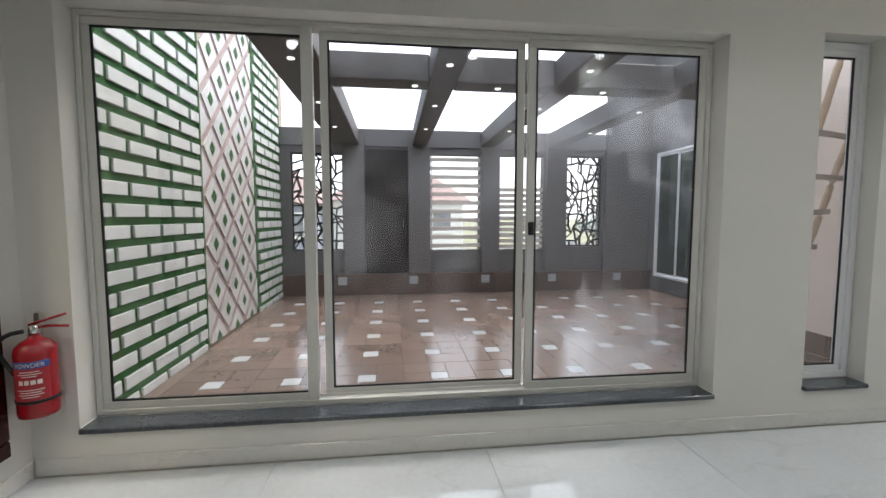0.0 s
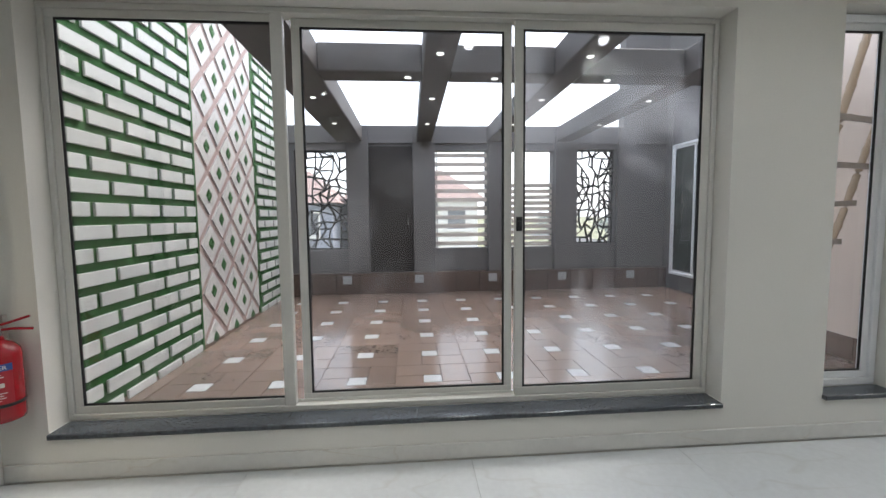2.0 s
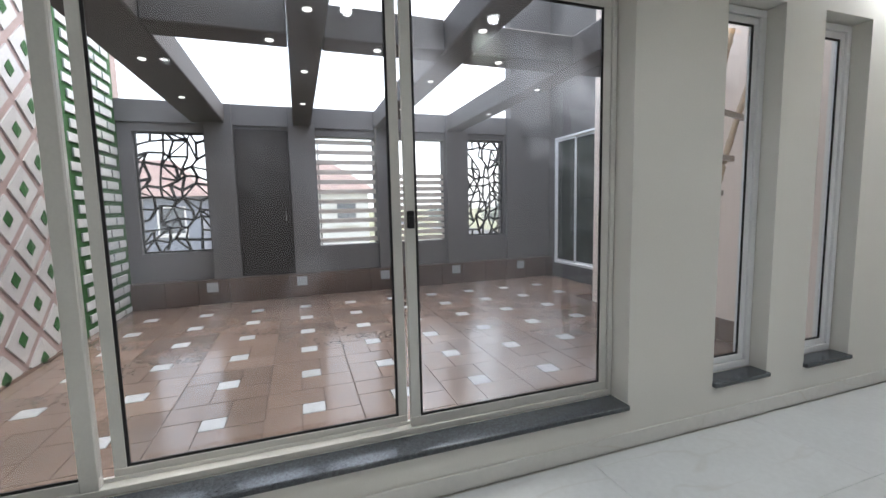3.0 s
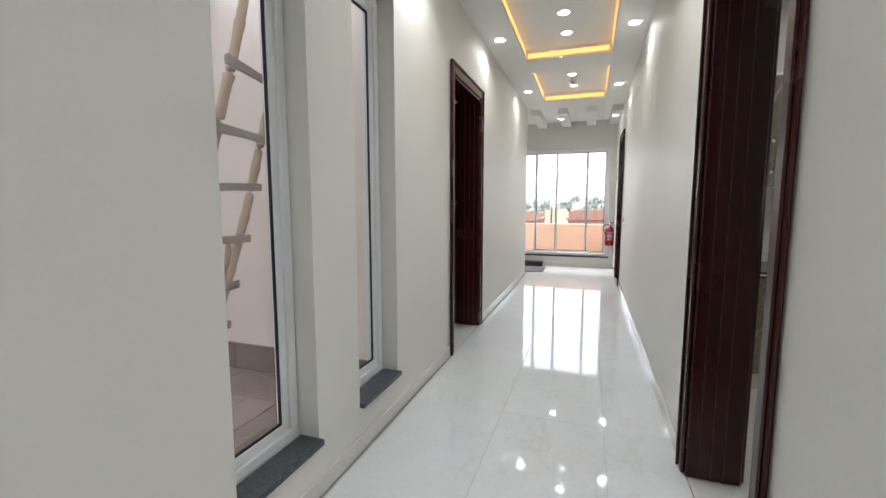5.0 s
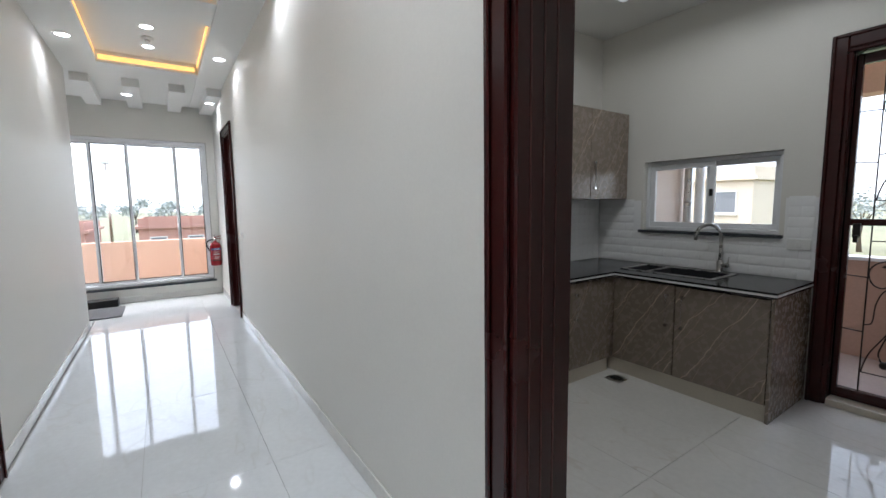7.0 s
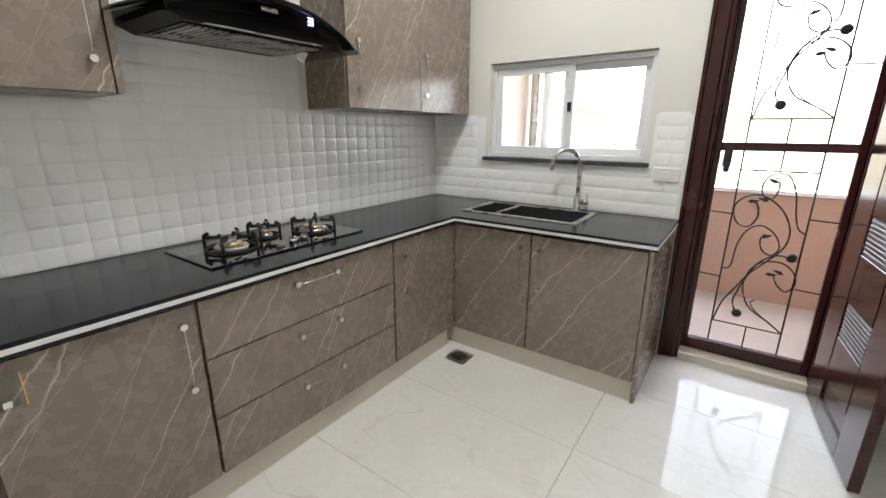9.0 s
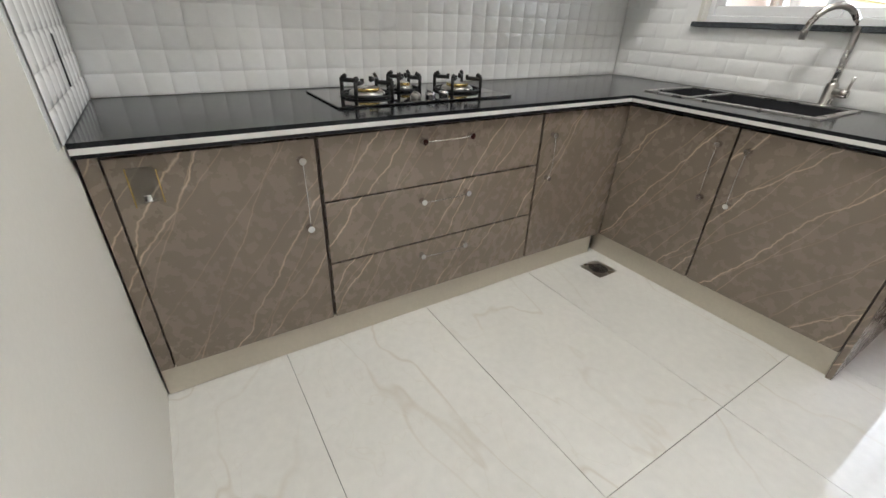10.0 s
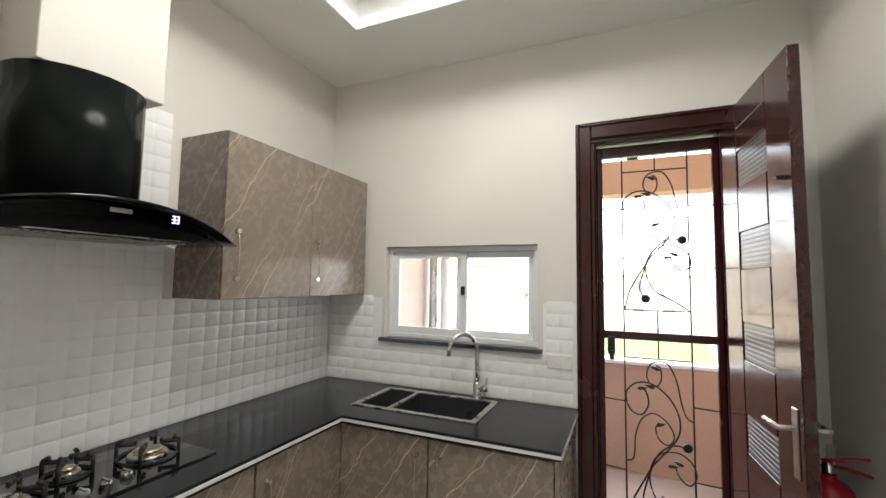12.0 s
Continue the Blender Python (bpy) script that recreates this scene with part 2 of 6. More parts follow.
INSERT = material("white_mosaic_insert", (0.37, 0.385, 0.40), 0.3, 0, 0.2, 30, 0.3, 60, 0, 0.08)
JOINT = material("dark_tile_joint", (0.11, 0.075, 0.06), 0.8, 0, 0.2, 12, 0.1)
WHITEBRICK = material("white_painted_brick", (0.48, 0.495, 0.485), 0.75, 0, 0.08, 9, 0.25, 50, 0, 0.05)
TURF = material("green_turf_joint", (0.020, 0.088, 0.018), 0.95, 0, 0.45, 20, 1.0, 180)
MAUVE = material("mauve_grey_lattice_paint", (0.33, 0.25, 0.235), 0.75, 0, 0.1, 4, 0.1, 50)
DIAMONDW = material("white_diamond_tile", (0.46, 0.45, 0.445), 0.55, 0, 0.06, 5, 0.15, 50, 0, 0.05)
RED = material("red_enamel", (0.30, 0.006, 0.012), 0.2, 0, 0.06, 4, 0.0, 60, 0.4)
BLACKPL = material("black_plastic", (0.010, 0.010, 0.011), 0.45, 0, 0.1, 8, 0.02)
BLACKIRON = material("black_cast_iron", (0.012, 0.012, 0.012), 0.5, 0, 0.2, 20, 0.1)
CHROME = material("chrome", (0.66, 0.65, 0.64), 0.06, 1.0, 0.02, 5, 0.0)
STEEL = material("brushed_steel", (0.55, 0.54, 0.52), 0.28, 1.0, 0.06, 12, 0.02)
BRASS = material("brass", (0.62, 0.45, 0.16), 0.25, 1.0, 0.05, 10, 0.0)
CABINET = streaked("taupe_marble_laminate", (0.222, 0.180, 0.142), (0.70, 0.55, 0.40))
CABEDGE = material("taupe_laminate_edge", (0.19, 0.155, 0.125), 0.4, 0, 0.08, 5, 0.02)
KICK = material("beige_marble_plinth", (0.60, 0.55, 0.46), 0.3, 0, 0.06, 3, 0.03)
WHITETILE = material("glossy_white_wall_tile", (0.88, 0.885, 0.88), 0.14, 0, 0.02, 3, 0.0, 50, 0.0, 0.015)
PALEWHITE = material("off_white_plastic", (0.74, 0.74, 0.72), 0.35, 0, 0.02, 3, 0.0)
HOODGLASS = material("black_tempered_glass", (0.006, 0.006, 0.007), 0.06, 0, 0.05, 3, 0.0, 60, 0.5)
HOODMETAL = material("black_gloss_steel", (0.009, 0.011, 0.011), 0.22, 0, 0.1, 3, 0.0, 60, 0.0, 0, 0.08)
BAMBOO = material("pale_dry_bamboo", (0.42, 0.31, 0.21), 0.6, 0, 0.18, 14, 0.1, 70)
BIRDIRON = material("dark_bronze_iron", (0.020, 0.014, 0.012), 0.45, 0.3, 0.2, 14, 0.05)
DOORMAT = material("dark_grey_doormat", (0.09, 0.09, 0.095), 0.95, 0, 0.3, 30, 0.8, 200)
COVE = glowing("amber_cove_strip", (1.0, 0.53, 0.15), 0.34)
LED = glowing("white_led_disc", (1.0, 0.98, 0.95), 3.5)
SPOTLED = glowing("small_white_led", (1.0, 0.97, 0.9), 0.45)
TRAYGLOW = glowing("faint_white_led_border", (1.0, 0.98, 0.95), 0.1)
BLUELED = glowing("violet_display_digits", (0.45, 0.40, 1.0), 0.35)


# ---- mesh helpers ----
def box(bm, x0, x1, y0, y1, z0, z1, bevel=0.0):
    v = [bm.verts.new((x, y, z)) for z in (min(z0, z1), max(z0, z1)) for y in (min(y0, y1), max(y0, y1)) for x in (min(x0, x1), max(x0, x1))]
    faces = [bm.faces.new([v[i] for i in q]) for q in ((0, 2, 3, 1), (4, 5, 7, 6), (0, 1, 5, 4), (2, 6, 7, 3), (0, 4, 6, 2), (1, 3, 7, 5))]
    if bevel:
        edges = list({e for f in faces for e in f.edges})
        bmesh.ops.bevel(bm, geom=edges, offset=bevel, segments=1, affect="EDGES")
    return bm


def prism(bm, outline, axis, a, b):
    """Extrudes a 2D outline along an axis from a to b."""
    def at(p, d):
        return {"x": (d, p[0], p[1]), "y": (p[0], d, p[1]), "z": (p[0], p[1], d)}[axis]
    lo = [bm.verts.new(at(p, a)) for p in outline]
    hi = [bm.verts.new(at(p, b)) for p in outline]
    n = len(outline)
    fs = [bm.faces.new(lo[::-1]), bm.faces.new(hi)]
    fs += [bm.faces.new((lo[i], lo[(i + 1) % n], hi[(i + 1) % n], hi[i])) for i in range(n)]
    bmesh.ops.recalc_face_normals(bm, faces=fs)
    return bm


def tube(bm, points, radius, sides=8, close=True):
    """A round bar along points; radius may be a list."""
    pts = [Vector(p) for p in points]
    rad = radius if isinstance(radius, (list, tuple)) else [radius] * len(pts)
    rings = []
    up = Vector((0.013, 0.021, 1))
    for i, p in enumerate(pts):
        d = (pts[min(i + 1, len(pts) - 1)] - pts[max(i - 1, 0)]).normalized()
        ref = up if abs(d.dot(up.normalized())) < 0.95 else Vector((1, 0.1, 0))
        a = d.cross(ref).normalized()
        b = d.cross(a).normalized()
        rings.append([bm.verts.new(p + (a * math.cos(k * 2 * math.pi / sides) + b * math.sin(k * 2 * math.pi / sides)) * rad[i]) for k in range(sides)])
    fs = []
    for r, s in zip(rings, rings[1:]):
        fs += [bm.faces.new((r[k], r[(k + 1) % sides], s[(k + 1) % sides], s[k])) for k in range(sides)]
    if close:
        fs += [bm.faces.new(rings[0][::-1]), bm.faces.new(rings[-1])]
    for f in fs[:len(fs) - 2 if close else len(fs)]:
        f.smooth = True
    bmesh.ops.recalc_face_normals(bm, faces=fs)
    return bm


def lathe(bm, profile, centre, sides=24):
    """Turns (radius, height) pairs round an upright axis."""
    cx, cy, cz = centre
    rings = []
    for r, h in profile:
        rings.append([bm.verts.new((cx + r * math.cos(k * 2 * math.pi / sides), cy + r * math.sin(k * 2 * math.pi / sides), cz + h)) for k in range(sides)])
    fs = []
    for r, s in zip(rings, rings[1:]):
        for k in range(sides):
            f = bm.faces.new((r[k], r[(k + 1) % sides], s[(k + 1) % sides], s[k]))
            f.smooth = True
            fs.append(f)
    fs += [bm.faces.new(rings[0][::-1]), bm.faces.new(rings[-1])]
    bmesh.ops.recalc_face_normals(bm, faces=fs)
    return bm


def origin(ob):
    v = Vector((0, 0, 0))
    while ob:
        v, ob = v + ob.location, ob.parent
    return v


def thing(name, at, label, category, group="", kind=""):
    """An Empty at the thing's base, which its parts hang from."""
    ob = new(name)
    ob.location = at
    return tagged(ob, label, category, group, kind)


def part(name, bm, mat, parent=None, label=""):
    """Links a bmesh, built in world coordinates, as one mesh under a thing or a part."""
    if parent is not None:
        bm.transform(Matrix.Translation(-origin(parent)))
    me = bpy.data.meshes.new(name)
    bm.to_mesh(me)
    bm.free()
    me.materials.append(mat)
    ob = new(name, me)
    if parent is not None:
        ob.parent = parent
    if label:
        ob["label"] = label
    return ob


def B(*boxes, bevel=0.0):
    bm = bmesh.new()
    for b in boxes:
        box(bm, *b, bevel)
    return bm


def solo(name, bm, mat, label, category, group="", kind=""):
    return tagged(part(name, bm, mat), label, category, group, kind)


def wall(name, axis, a, b, u0, u1, z0, z1, mat, holes=(), label="", category="wall"):
    """A wall between planes a and b of axis, from u0 to u1 along the other axis, with openings (u0, u1, z0, z1)."""
    us = sorted({u0, u1, *[h[0] for h in holes], *[h[1] for h in holes]})
    zs = sorted({z0, z1, *[h[2] for h in holes], *[h[3] for h in holes]})
    us = [u for u in us if u0 <= u <= u1]
    zs = [z for z in zs if z0 <= z <= z1]

    def solid(i, j):
        if i < 0 or j < 0 or i >= len(us) - 1 or j >= len(zs) - 1:
            return False
        cu, cz = (us[i] + us[i + 1]) / 2, (zs[j] + zs[j + 1]) / 2
        return not any(h[0] < cu < h[1] and h[2] < cz < h[3] for h in holes)
    bm = bmesh.new()
    cache = {}

    def vert(u, d, z):
        k = (u, d, z)
        if k not in cache:
            cache[k] = bm.verts.new((d, u, z) if axis == "x" else (u, d, z))
        return cache[k]
    for i in range(len(us) - 1):
        for j in range(len(zs) - 1):
            if not solid(i, j):
                continue
            ua, ub, za, zb = us[i], us[i + 1], zs[j], zs[j + 1]
            for d in (a, b):
                bm.faces.new([vert(ua, d, za), vert(ub, d, za), vert(ub, d, zb), vert(ua, d, zb)])
            for di, dj, (p, q) in ((-1, 0, ((ua, za), (ua, zb))), (1, 0, ((ub, za), (ub, zb))), (0, -1, ((ua, za), (ub, za))), (0, 1, ((ua, zb), (ub, zb)))):
                if not solid(i + di, j + dj):
                    bm.faces.new([vert(p[0], a, p[1]), vert(q[0], a, q[1]), vert(q[0], b, q[1]), vert(p[0], b, p[1])])
    bmesh.ops.recalc_face_normals(bm, faces=bm.faces)
    return solo(name, bm, mat, label or "smooth cream painted plaster wall", category, "", "structure")

# ---- large structure: walls ----
H = 3.12
wall("wall_patio_side", "y", 0.0, 0.23, -2.42, 9.5, -0.05, 3.5, WALL,
     [(-1.958, 1.83, 0.26, 2.54), (2.487, 2.965, 0.275, 2.58), (3.332, 3.812, 0.275, 2.58), (4.95, 5.91, -0.04, 2.49)],
     "long cream plaster wall with patio window and narrow windows")
wall("wall_lobby_west", "x", -2.42, -2.2, -4.8, 0.0, -0.05, 3.5, WALL, [(-2.6, -0.22, 0.27, 2.44)], "cream plaster wall with a wood-framed glazed opening")
wall("wall_lobby_south", "y", -5.0, -4.8, -2.42, 2.43, -0.05, 3.5, WALL)
wall("wall_lobby_east", "x", 2.43, 2.66, -5.0, -1.88, -0.05, 3.5, WALL)
wall("wall_corridor_south", "y", -1.88, -1.65, 1.75, 11.0, -0.05, 3.5, WALL, [(2.822, 3.71, -0.04, 2.47), (8.93, 9.72, -0.04, 2.49)],
     "cream plaster corridor wall with dark wooden doorways")
wall("wall_lobby_return", "x", 1.75, 1.98, -4.8, -1.88, -0.05, 3.5, WALL)
wall("wall_kitchen_hob", "x", 5.6, 5.83, -4.93, -1.88, -0.05, 3.5, WALL, (), "cream kitchen wall above white embossed tiling")
wall("wall_kitchen_window", "y", -4.93, -4.7, 2.66, 5.6, -0.05, 3.5, WALL, [(4.03, 5.11, 1.20, 1.84), (3.02, 3.725, -0.04, 2.47)],
     "cream kitchen wall with sliding window and back door")
wall("wall_end", "x", 11.0, 11.23, -1.88, 2.6, -0.05, 3.5, WALL, [(-1.53, 1.6, 0.25, 2.56)], "cream end wall with a wide glazed opening")
wall("wall_end_north", "y", 2.4, 2.6, 9.27, 11.0, -0.05, 3.5, WALL)
wall("wall_end_west", "x", 9.27, 9.5, 0.23, 2.4, -0.05, 3.5, WALL)
# unseen side room, added to keep skylight off the frosted glass
wall("wall_side_room_west", "x", -4.4, -4.2, -5.0, 0.23, -0.05, 3.5, WALL)
wall("wall_side_room_north", "y", 0.0, 0.23, -4.2, -2.42, -0.05, 3.5, WALL)
wall("wall_side_room_south", "y", -5.0, -4.8, -4.2, -2.42, -0.05, 3.5, WALL)
solo("floor_side_room", B((-4.2, -2.42, -4.8, 0.0, -0.2, 0.0)), MARBLE, "polished white marble floor", "floor", "", "structure")
wall("wall_bedroom_north", "y", 3.0, 3.2, 4.2, 7.4, -0.05, 3.5, WALL)
wall("wall_bedroom_east", "x", 7.2, 7.4, 0.23, 3.0, -0.05, 3.5, WALL)
wall("wall_store_south", "y", -3.4, -3.2, 8.4, 10.4, -0.05, 3.5, WALL)
wall("wall_patio_near_east", "x", 3.95, 4.2, 0.23, 2.75, -0.05, 5.2, PEACHPALE, (), "pale peach rendered outdoor wall behind the ladder")
wall("wall_patio_step_east", "y", 2.75, 2.95, 3.95, 4.9, -0.05, 5.2, PEACHPALE, (), "pale peach rendered outdoor wall")
wall("wall_patio_east", "x", 4.68, 4.9, 2.95, 5.35, -0.05, 5.2, GREYPAINT, [(3.78, 4.95, 0.30, 2.61)], "grey painted patio wall with a white framed window")
wall("wall_patio_west", "x", -2.40, -2.17, 0.23, 5.35, -0.05, 4.6, MAUVE, (), "tall feature wall of white bricks and diamonds")
wall("wall_patio_north", "y", 5.14, 5.35, -2.17, 4.68, -0.05, 2.96, GREYPAINT,
     [(-2.0, -1.10, 0.82, 2.54), (0.43, 1.36, 0.82, 2.54), (1.70, 2.56, 0.82, 2.54), (2.98, 3.70, 0.86, 2.56)],
     "grey patio wall with screened openings and pilasters")
wall("wall_patio_tower", "y", 5.12, 5.34, 3.86, 4.68, 2.96, 5.2, GREYPAINT, (), "grey rendered upper wall beside the pergola")

# floors and ceilings
for nm, x0, x1, y0, y1, z0, mt, lb in (
        ("floor_lobby", -2.42, 11.0, -4.8, 0.0, -0.2, GROUT, "polished white marble tile floor bed"),
        ("floor_end_room", 9.5, 11.0, 0.0, 2.4, -0.2, MARBLE, "polished white marble floor"),
        ("floor_bedroom", 4.2, 7.2, 0.0, 3.0, -0.2, MARBLE, "polished white marble floor")):
    solo(nm, B((x0, x1, y0, y1, z0, -0.012 if mt is GROUT else 0.0)), mt, lb, "floor", "", "structure")
solo("floor_patio", B((-2.17, 4.68, 0.23, 5.14, -0.2, 0.033)), JOINT, "terracotta patio floor with white mosaic inserts", "floor", "", "structure")

bm = bmesh.new()
CO = [(3.6, 6.85), (7.35, 9.02)]
cy0, cy1 = -1.33, -0.335
box(bm, -2.42, 11.0, cy1, 0.0, H, 3.5)
box(bm, -2.42, 11.0, -1.65, cy1 - 1.0, H, 3.5)
xs = [-2.42] + [x for c in CO for x in c] + [11.0]
for a, b in zip(xs[0::2], xs[1::2]):
    box(bm, a, b, cy0, cy1, H, 3.5)
for a, b in CO:
    box(bm, a, b, cy0, cy1, H + 0.13, 3.5)
    box(bm, a, b, cy1 - 0.012, cy1, H, H + 0.05)
box(bm, -2.42, 2.43, -4.8, -1.65, H, 3.5)
for a, b, c, d in ((2.66, 3.31, -4.7, -1.88), (4.95, 5.6, -4.7, -1.88), (3.31, 4.95, -4.7, -4.05), (3.31, 4.95, -2.53, -1.88)):
    box(bm, a, b, c, d, H - 0.01, 3.5)
box(bm, 3.31, 4.95, -4.05, -2.53, H + 0.28, 3.5)
box(bm, 9.5, 11.0, 0.0, 2.4, H, 3.5)
box(bm, -4.2, -2.42, -4.8, 0.0, H, 3.5)
box(bm, 4.2, 7.2, 0.23, 3.0, H, 3.5)
box(bm, 8.4, 10.4, -3.2, -1.88, H, 3.5)
for y in (-0.12, -0.62, -1.12, -1.56):
    box(bm, 9.6, 10.99, y - 0.09, y + 0.09, H - 0.10, H)
solo("ceiling", bm, CEIL, "white gypsum ceiling with recessed coves", "ceiling", "", "structure")

# pergola
for x0, x1 in ((-1.26, -0.82), (0.11, 0.37), (1.34, 1.60), (2.59, 2.85)):
    solo("pergola_beam", B((x0, x1, 0.24, 5.12, 2.68, 2.94), bevel=0.012), BEAMPAINT, "dark grey-brown pergola beam above the patio", "beam", "pergola beams", "structure")
for a, b in ((-0.818, 0.108), (0.372, 1.338), (1.602, 2.588), (2.852, 4.0)):
    solo("pergola_cross_beam", B((a, b, 1.58, 1.86, 2.685, 2.935), bevel=0.01), BEAMPAINT, "dark grey pergola cross beam", "beam", "pergola beams", "structure")

# ---- lobby and corridor ----
def skirting(name, boxes):
    solo(name, B(*boxes, bevel=0.004), KMARBLE, "cream marble skirting along the wall foot", "skirting", "", "structure")


skirting("baseboard_north", [(-2.188, 4.868, -0.012, -0.001, 0.0, 0.095), (5.992, 9.49, -0.012, -0.001, 0.0, 0.095)])
skirting("baseboard_west", [(-2.199, -2.188, -4.79, -0.013, 0.0, 0.095)])
skirting("baseboard_south", [(1.99, 2.74, -1.649, -1.638, 0.0, 0.095), (3.795, 8.85, -1.649, -1.638, 0.0, 0.095), (9.8, 10.98, -1.649, -1.638, 0.0, 0.095)])
skirting("baseboard_end", [(10.988, 10.999, -1.635, 2.39, 0.0, 0.095)])
skirting("baseboard_kitchen", [(2.661, 2.672, -4.69, -1.90, 0.0, 0.095), (2.675, 2.935, -4.699, -4.688, 0.0, 0.095)])


def frame_boxes(u0, u1, z0, z1, w):
    """Four bars round an opening, butted, as (u0, u1, z0, z1)."""
    return [("bar", u0, u1, z1 - w, z1), ("bar", u0, u1, z0, z0 + w), ("stile", u0, u0 + w, z0 + w, z1 - w), ("stile", u1 - w, u1, z0 + w, z1 - w)]


def sash(owner, axis, d0, d1, u0, u1, z0, z1, w, mat, gm=GLASS, name="sash", gasket=True):
    """A framed pane: the frame is a part, its pane and gasket are sub-parts."""
    bm = bmesh.new()

    def put(b, ua, ub, a, c, za, zb, bev=0.0):
        box(b, *((a, c, ua, ub, za, zb) if axis == "x" else (ua, ub, a, c, za, zb)), bev)
    for _, a, b, c, d in frame_boxes(u0, u1, z0, z1, w):
        put(bm, a, b, d0, d1, c, d, 0.003)
    s = part(name, bm, mat, owner)
    mid = (d0 + d1) / 2
    g = bmesh.new()
    put(g, u0 + w - 0.004, u1 - w + 0.004, mid - 0.003, mid + 0.003, z0 + w - 0.004, z1 - w + 0.004)
    pane = part("pane", g, gm, s, "clear glass pane")
    pane.visible_shadow = False
    if gasket:
        k = bmesh.new()
        for _, a, b, c, d in frame_boxes(u0 + w, u1 - w, z0 + w, z1 - w, 0.012):
            put(k, a, b, mid - 0.012, mid - 0.004, c, d)
        part("gasket", k, GASKET, s, "black rubber gasket")
    return s


# patio window: three sashes on two tracks, the middle one pushed a little aside
w1 = thing("window_1", (0, 0.1, 0.26), "wide champagne aluminium sliding patio window with dusty panes", "window", "", "structure")
bm = bmesh.new()
for _, a, b, c, d in frame_boxes(-1.956, 1.828, 0.264, 2.538, 0.03):
    box(bm, a, b, 0.13, 0.226, c, d, 0.003)
part("window_frame", bm, ALU, w1)
sash(w1, "y", 0.142, 0.172, -1.925, -0.70, 0.295, 2.507, 0.044, ALU)
sash(w1, "y", 0.186, 0.216, -0.668, 0.592, 0.295, 2.507, 0.047, ALU, DUSTY)
sash(w1, "y", 0.142, 0.172, 0.60, 1.797, 0.295, 2.507, 0.05, ALU, HAZY)
part("mullion", B((-0.766, -0.70, 0.130, 0.1415, 0.295, 2.507), bevel=0.003), ALU, w1)
part("track_rail", B((-1.925, 1.797, 0.176, 0.182, 0.2945, 0.312), bevel=0.001), ALU, w1)
part("latch", B((0.607, 0.642, 0.122, 0.141, 1.30, 1.385), (0.612, 0.637, 0.107, 0.123, 1.325, 1.36), bevel=0.004), BLACKPL, w1, "black plastic latch")
part("window_sill", B((-1.95, 1.825, -0.03, 0.128, 0.232, 0.262), bevel=0.005), GRANITE, w1, "dark grey granite sill")

for nm, a, b in (("window_2", 2.487, 2.965), ("window_3", 3.332, 3.812)):
    w = thing(nm, ((a + b) / 2, 0.1, 0.275), "tall narrow white-framed window with a granite sill", "window", "narrow windows", "structure")
    bm = bmesh.new()
    for _, p, q, c, d in frame_boxes(a + 0.004, b - 0.004, 0.28, 2.575, 0.045):
        box(bm, p, q, 0.108, 0.175, c, d, 0.003)
    part("window_frame", bm, WHITEALU, w)
    sash(w, "y", 0.122, 0.158, a + 0.05, b - 0.05, 0.326, 2.529, 0.042, WHITEALU)
    part("window_sill", B((a - 0.004, b + 0.004, -0.03, 0.106, 0.25, 0.279), bevel=0.004), GRANITE, w, "dark grey granite sill")

# dark wooden frame with frosted glass in the lobby's side wall
w4 = thing("window_4", (-2.25, -1.4, 0.3), "dark mahogany framed opening with frosted glass", "window", "", "structure")
bm = bmesh.new()
for _, p, q, c, d in frame_boxes(-2.64, -0.15, 0.2, 2.5, 0.085):
    box(bm, -2.199, -2.172, p, q, c, d, 0.008)
part("casing", bm, MAHOGANY, w4)
bm = bmesh.new()
for _, p, q, c, d in frame_boxes(-2.6, -0.22, 0.27, 2.44, 0.05):
    box(bm, -2.39, -2.2, p, q, c, d, 0.006)
part("window_frame", bm, MAHOGANY, w4)
for a, b in ((-2.55, -1.42), (-1.40, -0.27)):
    sash(w4, "x", -2.36, -2.30, a, b, 0.32, 2.39, 0.075, MAHOGANY, FROST, "sash", False)


